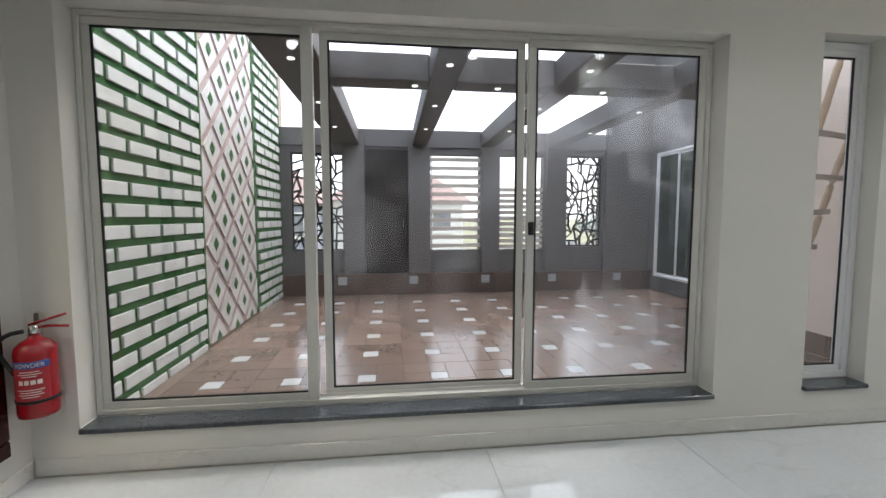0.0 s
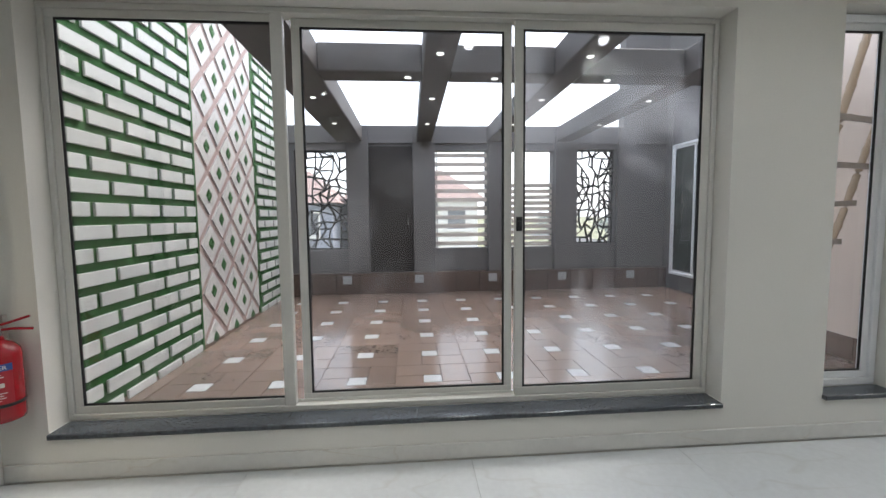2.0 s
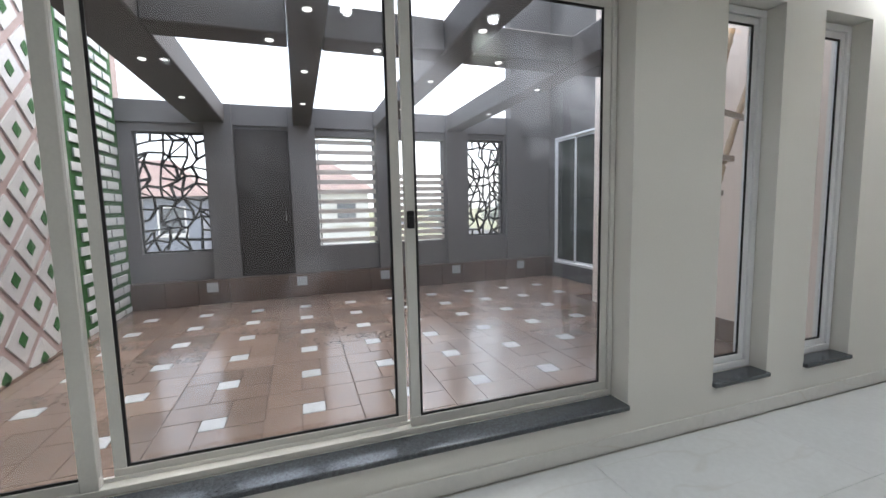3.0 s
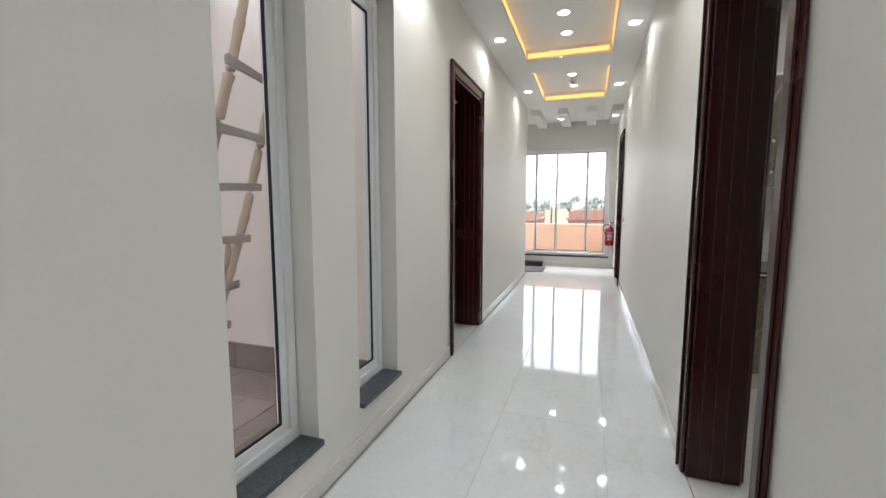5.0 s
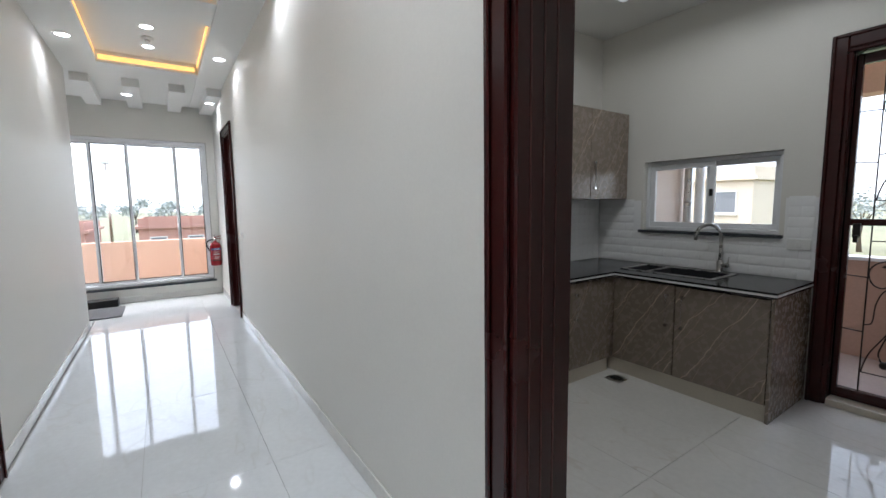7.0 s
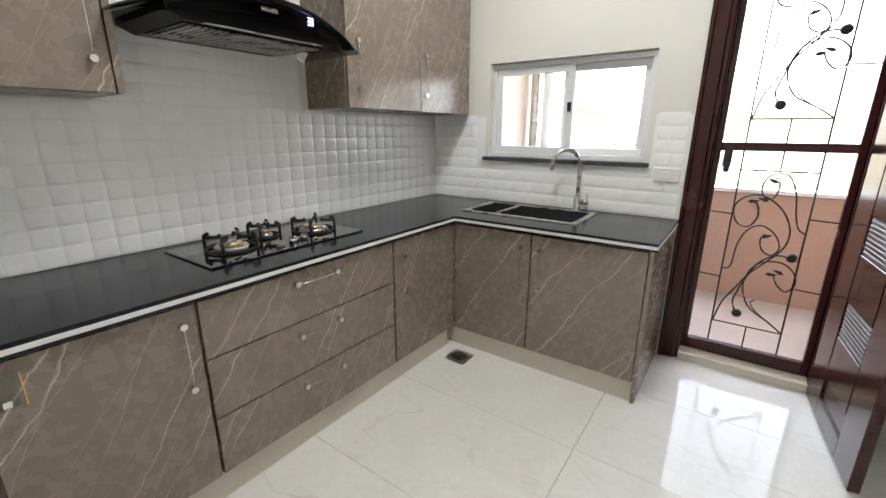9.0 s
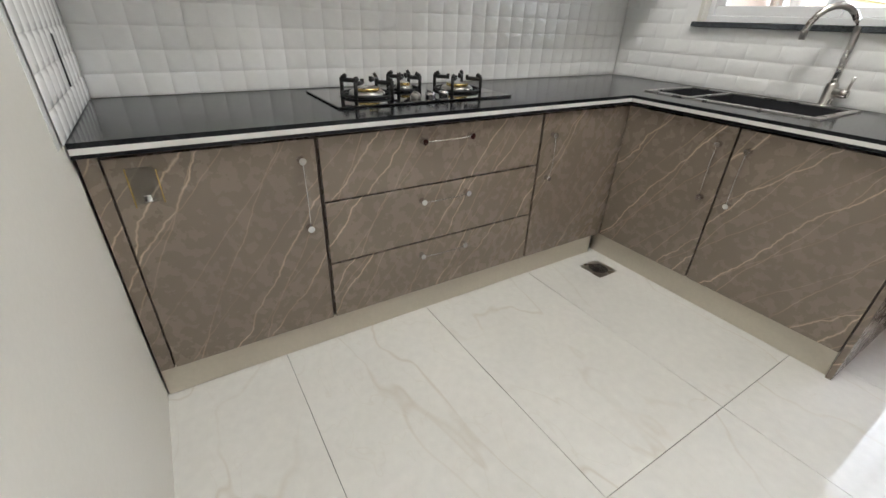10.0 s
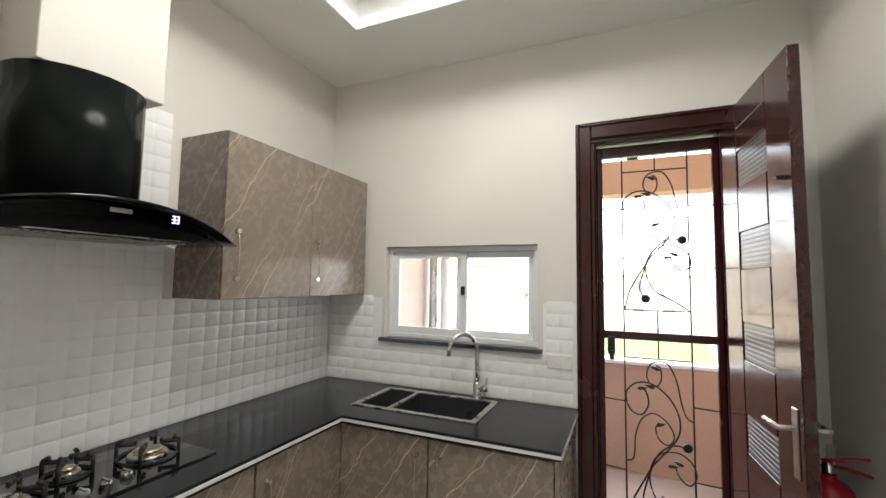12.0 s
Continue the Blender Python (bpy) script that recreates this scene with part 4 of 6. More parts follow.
def wall_unit(y0, y1, doors, lab):
    u = thing("wall_cabinet", (5.43, (y0 + y1) / 2, 1.5), lab, "cabinet", "kitchen wall cabinets")
    part("carcass", B((5.282, XW - 0.001, y0, y1, 1.5, 2.31), bevel=0.0015), CABINET, u)
    for a, b, hy in doors:
        d = part("door", B((5.26, 5.279, a + 0.002, b - 0.002, 1.502, 2.308), bevel=0.0015), CABINET, u)
        knob_pull(d, (5.26, hy, 1.83), (5.26, hy, 1.60), (-1, 0, 0))
    return u


u = wall_unit(-2.50, -1.883, [(-2.475, -1.888, -2.425)], "taupe marble-print wall cabinet with one door")
part("end_strip", B((5.26, 5.279, -2.50, -2.479, 1.502, 2.308)), CABINET, u)
wall_unit(-4.66, -3.49, [(-4.09, -3.49, -3.56), (-4.66, -4.09, -4.135)], "taupe marble-print wall cabinet with two doors")

# extractor hood
hd = thing("cooker_hood", (5.4, -2.98, 1.7), "black curved glass cooker hood with round chimney", "cooker hood")
HC = -2.98
bm = bmesh.new()
n = 20
for k in range(n + 1):
    v = -1 + 2 * k / n
    y = HC + v * 0.505
    z = 1.86 - 0.115 * v * v
    xf = 5.10 + 0.10 * v * v - 0.03
    for dz in (0, 0.007):
        bm.verts.new((XW - 0.012, y, z + dz))
        bm.verts.new((xf, y, z + dz))
bm.verts.ensure_lookup_table()
for k in range(n):
    i = 4 * k
    for q in ((i, i + 1, i + 5, i + 4), (i + 2, i + 6, i + 7, i + 3), (i + 1, i + 3, i + 7, i + 5), (i, i + 4, i + 6, i + 2)):
        f = bm.faces.new([bm.verts[j] for j in q])
        f.smooth = True
i = 4 * n
bm.faces.new([bm.verts[j] for j in (0, 2, 3, 1)])
bm.faces.new([bm.verts[j] for j in (i, i + 1, i + 3, i + 2)])
bmesh.ops.recalc_face_normals(bm, faces=bm.faces)
part("glass_canopy", bm, HOODGLASS, hd, "curved black tempered glass canopy")
# body under the glass
outline = []
for k in range(15):
    v = -1 + 2 * k / 14
    outline.append((HC + v * 0.36, 1.853 - 0.115 * (v * 0.36 / 0.505) ** 2))
bot = [(HC + 0.36, 1.77), (HC + 0.30, 1.745), (HC - 0.30, 1.745), (HC - 0.36, 1.77)]
part("body", prism(bmesh.new(), outline + bot, "x", 5.16, XW - 0.015), HOODMETAL, hd, "black steel body")
gf = part("grease_filter", B((5.19, 5.51, HC - 0.295, HC + 0.295, 1.7415, 1.7445)), HOODMETAL, hd, "slotted steel filter")
for k in range(22):
    part("filter_bar", B((5.20, 5.50, HC - 0.288 + k * 0.026, HC - 0.288 + k * 0.026 + 0.014, 1.737, 1.741)), STEEL, gf)
bm = bmesh.new()
for k in range(16):
    v = -0.9 + 1.8 * k / 15
    bm.verts.new((5.105 + 0.09 * v * v, HC + v * 0.45, 1.842 - 0.115 * (v * 0.9) ** 2))
    bm.verts.new((5.105 + 0.09 * v * v, HC + v * 0.45, 1.80 - 0.07 * (v * 0.9) ** 2))
bm.verts.ensure_lookup_table()
for k in range(15):
    bm.faces.new([bm.verts[j] for j in (2 * k, 2 * k + 1, 2 * k + 3, 2 * k + 2)]).smooth = True
bmesh.ops.solidify(bm, geom=bm.faces[:], thickness=0.006)
fas = part("control_panel", bm, HOODGLASS, hd, "glossy black control panel")
bm = bmesh.new()
for k in range(2):
    y = HC - 0.16 - 0.016 * k
    for dz in (0, 0.013, 0.026):
        box(bm, 5.1, 5.1045, y - 0.011, y - 0.001, 1.805 + dz, 1.8085 + dz)
    box(bm, 5.1, 5.1045, y - 0.012, y - 0.009, 1.806, 1.834)
part("display", bm, BLUELED, fas, "violet clock digits")
part("maker_mark", B((5.098, 5.1025, HC - 0.02, HC + 0.05, 1.818, 1.832)), STEEL, fas, "small silver maker's mark")
bm = bmesh.new()
pts = [(5.59, HC - 0.22), (5.59, HC + 0.21)] + [(5.46 - 0.20 * math.sin(math.pi * k / 12), HC - 0.005 + 0.215 * math.cos(math.pi * k / 12)) for k in range(13)]
prism(bm, pts, "z", 1.856, 2.33)
for f in bm.faces:
    f.smooth = abs(f.normal.z) < 0.5 and f.normal.x < -0.05
part("chimney", bm, HOODMETAL, hd, "rounded black chimney cover")
part("light_strip", B((5.13, 5.15, HC - 0.25, HC + 0.25, 1.742, 1.7445)), STEEL, hd)
solo("duct_box", B((5.33, XW - 0.001, -3.225, -2.80, 2.332, H - 0.012), bevel=0.003), WALL, "cream boxed duct above the cooker hood", "duct")

# kitchen window
w6 = thing("window_6", (4.56, -4.75, 1.2), "small white sliding kitchen window with granite sill", "window", "", "structure")
bm = bmesh.new()
for _, p, q, c, d in frame_boxes(4.034, 5.106, 1.204, 1.836, 0.03):
    box(bm, p, q, -4.84, -4.745, c, d, 0.003)
part("window_frame", bm, WHITEALU, w6)
sash(w6, "y", -4.785, -4.755, 4.515, 5.075, 1.235, 1.805, 0.045, WHITEALU, GLASS, "sash", False)
sash(w6, "y", -4.825, -4.795, 4.065, 4.60, 1.235, 1.805, 0.042, WHITEALU, GLASS, "sash", False)
part("latch", B((4.525, 4.55, -4.754, -4.74, 1.51, 1.57), bevel=0.003), BLACKPL, w6, "black latch")
part("window_sill", B((4.0, 5.14, -4.743, -4.665, 1.178, 1.203), bevel=0.003), GRANITE, w6, "dark granite sill")
so = thing("wall_socket", (3.87, -4.69, 1.14), "white double wall socket on the tiling", "socket")
part("plate", B((3.83, 3.97, -4.6865, -4.678, 1.10, 1.18), bevel=0.003), PALEWHITE, so)
part("rocker", B((3.88, 3.92, -4.6778, -4.673, 1.12, 1.16), bevel=0.002), PALEWHITE, so)
cp = thing("cable_outlet", (5.2, -1.89, 1.05), "narrow black cable slot on the side tiling", "outlet")
part("slot", B((5.215, 5.222, -1.898, -1.894, 0.97, 1.10)), BLACKPL, cp)
GREENFILM = glass("clear_greenish_film", (0.95, 0.97, 0.94), 0.2)
lb = thing("clear_sticker", (4.95, -2.01, 0.70), "clear greenish film sticker on the cabinet front", "sticker")
part("film", B((X0 - 0.0022, X0 - 0.0008, -2.035, -1.978, 0.70, 0.80)), GREENFILM, lb)
part("tape_strip", B((X0 - 0.003, X0 - 0.0023, -1.977, -1.974, 0.69, 0.80)), BRASS, lb, "thin golden edge strip")
part("tape_strip", B((X0 - 0.003, X0 - 0.0023, -2.044, -2.041, 0.695, 0.79)), BRASS, lb, "thin golden edge strip")
part("metal_tab", B((X0 - 0.004, X0 - 0.0023, -2.016, -1.998, 0.703, 0.722), bevel=0.0008), CHROME, lb, "small chrome tab")
dr = thing("floor_drain", (4.82, -3.9, 0.0), "square chrome floor drain grate", "drain")
part("plate", B((4.75, 4.89, -3.97, -3.83, 0.0005, 0.004), bevel=0.001), STEEL, dr)
bm = bmesh.new()
for k in range(-4, 5):
    hw = math.sqrt(max(0.0, 0.05 ** 2 - (k * 0.01) ** 2))
    box(bm, 4.82 - hw, 4.82 + hw, -3.9 + k * 0.01 - 0.003, -3.9 + k * 0.01 + 0.003, 0.0042, 0.005)
part("grate", bm, BLACKPL, dr, "dark drain slots")

# ceiling tray with its light and fan
TC = (4.13, -3.29)
tray = thing("ceiling_tray_trim", (TC[0], TC[1], H - 0.02), "white raised border round the kitchen ceiling tray", "trim", "", "structure")
bm = bmesh.new()
for a, b, c, d in ((3.28, 4.98, -4.08, -4.03), (3.28, 4.98, -2.55, -2.50), (3.28, 3.33, -4.03, -2.55), (4.93, 4.98, -4.03, -2.55)):
    box(bm, a, b, c, d, H - 0.035, H - 0.0105)
part("border", bm, TRAYGLOW, tray, "faintly lit white border")
tl = thing("tray_light", (TC[0], TC[1], H + 0.28), "round white light inside the ceiling tray, lit", "ceiling light")
part("diffuser", lathe(bmesh.new(), [(0.075, -0.001), (0.20, -0.001), (0.21, -0.008), (0.20, -0.02), (0.075, -0.02)], (TC[0], TC[1], H + 0.2795), 32), FANLIGHT, tl, "glowing white ring")
tld = bpy.data.lights.new("tray_lamp", "AREA")
tld.shape, tld.size, tld.energy, tld.color = "DISK", 0.7, 4.3, (1.0, 0.955, 0.875)
tld.spread = radians(168)
new("tray_lamp", tld).matrix_world = look((TC[0], TC[1], H + 0.22), (TC[0] + 0.001, TC[1], 0))
fan = thing("ceiling_fan", (TC[0], TC[1], H + 0.27), "white three-blade ceiling fan", "ceiling fan")
part("rod", tube(bmesh.new(), [(TC[0], TC[1], H + 0.2795), (TC[0], TC[1], 2.93)], 0.012), PALEWHITE, fan)
part("canopy", lathe(bmesh.new(), [(0.06, 0), (0.05, -0.05), (0.015, -0.07)], (TC[0], TC[1], H + 0.2795), 18), PALEWHITE, fan)
part("motor", lathe(bmesh.new(), [(0.03, 0.04), (0.085, 0.03), (0.095, 0.0), (0.085, -0.035), (0.03, -0.045)], (TC[0], TC[1], 2.90), 24), PALEWHITE, fan)
for k in range(3):
    a = radians(258 + 120 * k)
    ca, sa = math.cos(a), math.sin(a)
    bm = bmesh.new()
    v = []
    for r, hw, dz in ((0.09, 0.02, 0.0), (0.2, 0.05, 0.006), (0.52, 0.055, 0.006), (0.57, 0.04, 0.004)):
        for s in (-1, 1):
            v.append(bm.verts.new((TC[0] + ca * r - sa * hw * s, TC[1] + sa * r + ca * hw * s, 2.90 + dz * s)))
    for i in (0, 2, 4):
        bm.faces.new((v[i], v[i + 1], v[i + 3], v[i + 2]))
    bmesh.ops.solidify(bm, geom=bm.faces[:], thickness=0.006)
    part("blade", bm, PALEWHITE, fan)

# back door: frame, iron grille and open leaf
d4 = doorway("door_4", "y", 3.02, 3.725, 2.47, -4.70, -4.93, 1, (3.4, -4.8, 0), "dark mahogany lined back doorway to the balcony")
part("threshold", B((3.056, 3.689, -4.93, -4.69, 0.0, 0.05), bevel=0.004), KICK, d4, "pale stone threshold")
GY = -4.80
gr = thing("grille_gate", (3.39, GY, 0.06), "dark bronze iron gate with scrolls and leaves", "gate")
gx0, gx1 = 3.057, 3.688
bm = bmesh.new()
for a, b, c, d in ((gx0, gx0 + 0.032, 0.055, 2.424), (gx1 - 0.032, gx1, 0.055, 2.424), (gx0 + 0.032, gx1 - 0.032, 0.055, 0.13), (gx0 + 0.032, gx1 - 0.032, 2.36, 2.424), (gx0 + 0.032, gx1 - 0.032, 1.285, 1.33)):
    box(bm, a, b, GY - 0.02, GY + 0.02, c, d, 0.003)
part("gate_frame", bm, MAHOGANY, gr)


def smooth_line(pts, steps=6):
    """A Catmull-Rom line through 2D points."""
    out = []
    for i in range(len(pts) - 1):
        p0, p1, p2, p3 = pts[max(i - 1, 0)], pts[i], pts[i + 1], pts[min(i + 2, len(pts) - 1)]
        for k in range(steps):
            f = k / steps
            out.append(tuple(0.5 * (2 * p1[j] + (p2[j] - p0[j]) * f + (2 * p0[j] - 5 * p1[j] + 4 * p2[j] - p3[j]) * f * f + (3 * p1[j] - p0[j] - 3 * p2[j] + p3[j]) * f ** 3) for j in (0, 1)))
    return out + [pts[-1]]


def scroll_panel(z0, z1):
    """One panel of the gate: bars, scrolls, flowers and leaves, drawn on a sheet 1 wide and 1 high."""
    xa, xb = gx0 + 0.032, gx1 - 0.032
    W, hgt = xb - xa, z1 - z0

    def P(u, v, dy=0.0):
        return (xb - u * W, GY + dy, z0 + v * hgt)
    L, Rt, lo, hi = 0.19, 0.79, 0.12, 0.91
    for u in (L, Rt):
        part("upright_bar", tube(bmesh.new(), [P(u, 0.0), P(u, 1.0)], 0.0048, 6), BIRDIRON, gr)
    for v in (lo, hi):
        part("cross_bar", tube(bmesh.new(), [P(L, v), P(Rt, v)], 0.0042, 6), BIRDIRON, gr)
    part("centre_bar", tube(bmesh.new(), [P(0.5, 0.0), P(0.5, lo)], 0.0042, 6), BIRDIRON, gr)
    part("centre_bar", tube(bmesh.new(), [P(0.5, hi), P(0.5, 1.0)], 0.0042, 6), BIRDIRON, gr)
    for u0, u1, v in ((0.0, L, 0.70), (0.0, L, 0.37), (Rt, 1.0, 0.70), (Rt, 1.0, 0.36)):
        part("side_bar", tube(bmesh.new(), [P(u0, v), P(u1, v - 0.005)], 0.0042, 6), BIRDIRON, gr)

    # u and v in hundredths
    crook = [(79, 63), (73, 65), (69, 71), (65, 82), (58, 89), (50, 90), (42, 88), (39, 83), (42, 79), (48, 78), (52, 82), (51, 87), (47, 88)]
    wave = [(20, 12), (25, 23), (35, 33), (44, 41), (60, 51), (67, 58), (66, 66), (57, 74), (43, 79), (30, 79), (21, 75), (20, 70), (25, 65), (34, 64), (40, 69), (38, 75), (33, 77)]
    curl = [(19, 41), (26, 43), (28, 54), (34, 62), (45, 65), (57, 61), (62, 55), (57, 51), (49, 53), (46, 58), (49, 61)]
    bloom = [(72, 51), (60, 51), (48, 46), (41, 38), (36, 30), (34, 24), (39, 18)]
    loop = [(79, 12), (66, 17), (48, 23), (40, 33), (43, 42), (52, 47), (66, 48), (77, 44), (80, 38), (74, 34), (66, 37), (62, 42)]
    twig = [(66, 17), (55, 21), (49, 25), (52, 27)]
    for name, pts, r in (("scroll", crook, 0.0042), ("stem", wave, 0.0048), ("scroll", curl, 0.0042), ("stem", bloom, 0.005), ("scroll", loop, 0.0045), ("twig", twig, 0.0032)):
        line = smooth_line([(u / 100, v / 100) for u, v in pts])
        part(name, tube(bmesh.new(), [P(*q) for q in line], r, 6), BIRDIRON, gr)
    for u, v in ((0.73, 0.51), (0.395, 0.185)):
        c = P(u, v)
        bm = bmesh.new()
        for k in range(10):
            a = k * math.pi / 5
            tube(bm, [c, (c[0] + 0.024 * math.cos(a), c[1] + 0.006, c[2] + 0.024 * math.sin(a))], [0.013, 0.0065], 5)
        tube(bm, [(c[0], c[1] - 0.012, c[2]), (c[0], c[1] + 0.016, c[2])], 0.015, 8)
        part("flower", bm, BIRDIRON, gr, "small iron flower")
    for u, v, a in ((0.47, 0.865, 20), (0.34, 0.765, 170), (0.42, 0.775, 15), (0.50, 0.60, 160), (0.60, 0.415, 175), (0.66, 0.43, 20)):
        c = P(u, v)
        bm = bmesh.new()
        ca, sa = math.cos(radians(a)), math.sin(radians(a))
        prof = [(-0.025, 0), (-0.01, 0.010), (0.012, 0.008), (0.032, 0.0), (0.012, -0.006), (-0.01, -0.010)]
        prism(bm, [(c[0] + p * ca - q * sa, c[2] + p * sa + q * ca) for p, q in prof], "y", GY - 0.003, GY + 0.003)
        part("leaf", bm, BIRDIRON, gr, "forged iron leaf")


scroll_panel(0.13, 1.285)
scroll_panel(1.33, 2.36)
part("bolt", B((gx1 - 0.09, gx1 - 0.05, GY + 0.02, GY + 0.045, 1.20, 1.30), (gx1 - 0.085, gx1 - 0.06, GY + 0.045, GY + 0.065, 1.17, 1.22), bevel=0.003), BIRDIRON, gr, "dark slide bolt")

# leaf, hinged on the frame's inner side and swung into the room
LW, LH = 0.75, 2.46
lf = thing("back_door_leaf", (3.062, -4.672, 0.012), "glossy dark mahogany door with fluted grey panels, swung open", "door")


def leaf_part(name, boxes, mat, bev=0.003, lab="", parent=None):
    bm = B(*boxes, bevel=bev)
    me = bpy.data.meshes.new(name)
    bm.to_mesh(me)
    bm.free()
    me.materials.append(mat)
    ob = new(name, me)
    ob.parent = parent or lf
    if lab:
        ob["label"] = lab
    return ob


# two stiles, a middle column between grooves, rails above and below
C0, C1 = 0.215, 0.535
for a, b in ((0, C0 - 0.012), (C1 + 0.012, LW)):
    leaf_part("stile", [(a, b, 0, 0.04, 0, LH)], GLOSSWOOD)
leaf_part("groove_bed", [(C0 - 0.0115, C1 + 0.0115, 0.010, 0.030, 0.10, LH - 0.12)], MAHOGANY)
for a, b in ((0, 0.10), (LH - 0.12, LH)):
    leaf_part("rail", [(C0 - 0.0115, C1 + 0.0115, 0, 0.04, a, b)], GLOSSWOOD)
z = 0.103
for zc in (0.13, 0.53, 0.93, 1.34, 1.755, 2.14):
    a, b = zc - 0.085, zc + 0.085
    if a > z:
        leaf_part("flush_panel", [(C0, C1, 0.0302, 0.04, z, a - 0.002), (C0, C1, 0.0, 0.0098, z, a - 0.002)], GLOSSWOOD, 0.002)
        fp = leaf_part("fluted_panel", [(C0, C1, 0.0302, 0.034, a, b), (C0, C1, 0.006, 0.0098, a, b)], FLUTED, 0.001, "fluted grey panel")
        flutes = []
        for k in range(8):
            zz = a + 0.008 + k * 0.0202
            flutes += [(C0 + 0.002, C1 - 0.002, 0.0342, 0.0375, zz, zz + 0.012), (C0 + 0.002, C1 - 0.002, 0.0025, 0.0058, zz, zz + 0.012)]
        leaf_part("fluting", flutes, FLUTED, 0.0015, "", fp)
    z = b + 0.002
leaf_part("flush_panel", [(C0, C1, 0.0302, 0.04, z, LH - 0.122), (C0, C1, 0.0, 0.0098, z, LH - 0.122)], GLOSSWOOD, 0.002)
hd1 = leaf_part("lock_plate", [(LW - 0.075, LW - 0.035, 0.0405, 0.046, 0.93, 1.17), (LW - 0.075, LW - 0.035, -0.006, -0.0005, 0.93, 1.17)], STEEL, 0.002, "steel lock plate")
for yy, s in ((0.046, 1), (-0.006, -1)):
    bm = tube(bmesh.new(), [(LW - 0.055, yy, 1.10), (LW - 0.055, yy + s * 0.05, 1.10), (LW - 0.16, yy + s * 0.052, 1.10)], 0.009, 8)
    me = bpy.data.meshes.new("lever")
    bm.to_mesh(me)
    bm.free()
    me.materials.append(STEEL)
    ob = new("lever", me)
    ob.parent = hd1
    ob["label"] = "steel lever handle"
leaf_part("stopper", [(LW - 0.06, LW - 0.045, -0.03, -0.0005, 1.98, 1.995)], BLACKPL, 0.002, "small dark stop peg")
lf.rotation_euler = (0, 0, radians(95))

# ---- patio ----
PZ = 0.045
# pilasters under the beams, sunk bays between them
for cx, hw in ((-0.915, 0.185), (0.23, 0.195), (1.53, 0.165), (2.77, 0.20)):
    solo("pilaster", B((cx - hw, cx + hw, 5.04, 5.138, PZ, 2.95), bevel=0.006), GREYPAINT, "grey painted pilaster of the patio wall", "pilaster", "patio pilasters", "structure")
solo("pilaster", B((3.74, 4.05, 5.06, 5.138, PZ, 2.95), bevel=0.006), GREYPAINT, "grey painted pilaster of the patio wall", "pilaster", "patio pilasters", "structure")
solo("lintel_band", B((-2.168, 4.678, 5.10, 5.1375, 2.66, 2.958)), GREYPAINT, "grey lintel band above the patio screens", "lintel", "", "structure")
pd = thing("charcoal_door", (-0.35, 5.12, 0.4), "flat charcoal grey panel door in the patio wall", "door")
part("panel", B((-0.728, 0.033, 5.11, 5.1385, 0.40, 2.61), bevel=0.004), DARKPANEL, pd)
part("handle", tube(bmesh.new(), [(-0.06, 5.109, 1.25), (-0.06, 5.075, 1.25), (-0.06, 5.075, 1.38), (-0.06, 5.109, 1.38)], 0.007, 6), STEEL, pd, "small steel pull")


def louvre(x0, x1, z0, z1):
    lv = thing("louvre_screen", ((x0 + x1) / 2, 5.25, z0), "pale horizontal slat screen in the patio wall", "louvre", "louvre screens")
    n = 11
    for k in range(n):
        z = z0 + (k + 0.5) * (z1 - z0) / n
        bm = bmesh.new()
        box(bm, x0 + 0.002, x1 - 0.002, 5.20, 5.222, z - 0.036, z + 0.036, 0.003)
        part("slat", bm, SLATPAINT, lv)
    for x in (x0 + 0.02, x1 - 0.04):
        part("upright", B((x, x + 0.02, 5.2225, 5.243, z0 + 0.001, z1 - 0.001)), GREYPAINT, lv)


SLATPAINT = material("weathered_cream_slat", (0.62, 0.56, 0.50), 0.7, 0, 0.12, 4, 0.1)
louvre(0.43, 1.36, 0.82, 2.54)
louvre(1.70, 2.56, 0.82, 1.98)


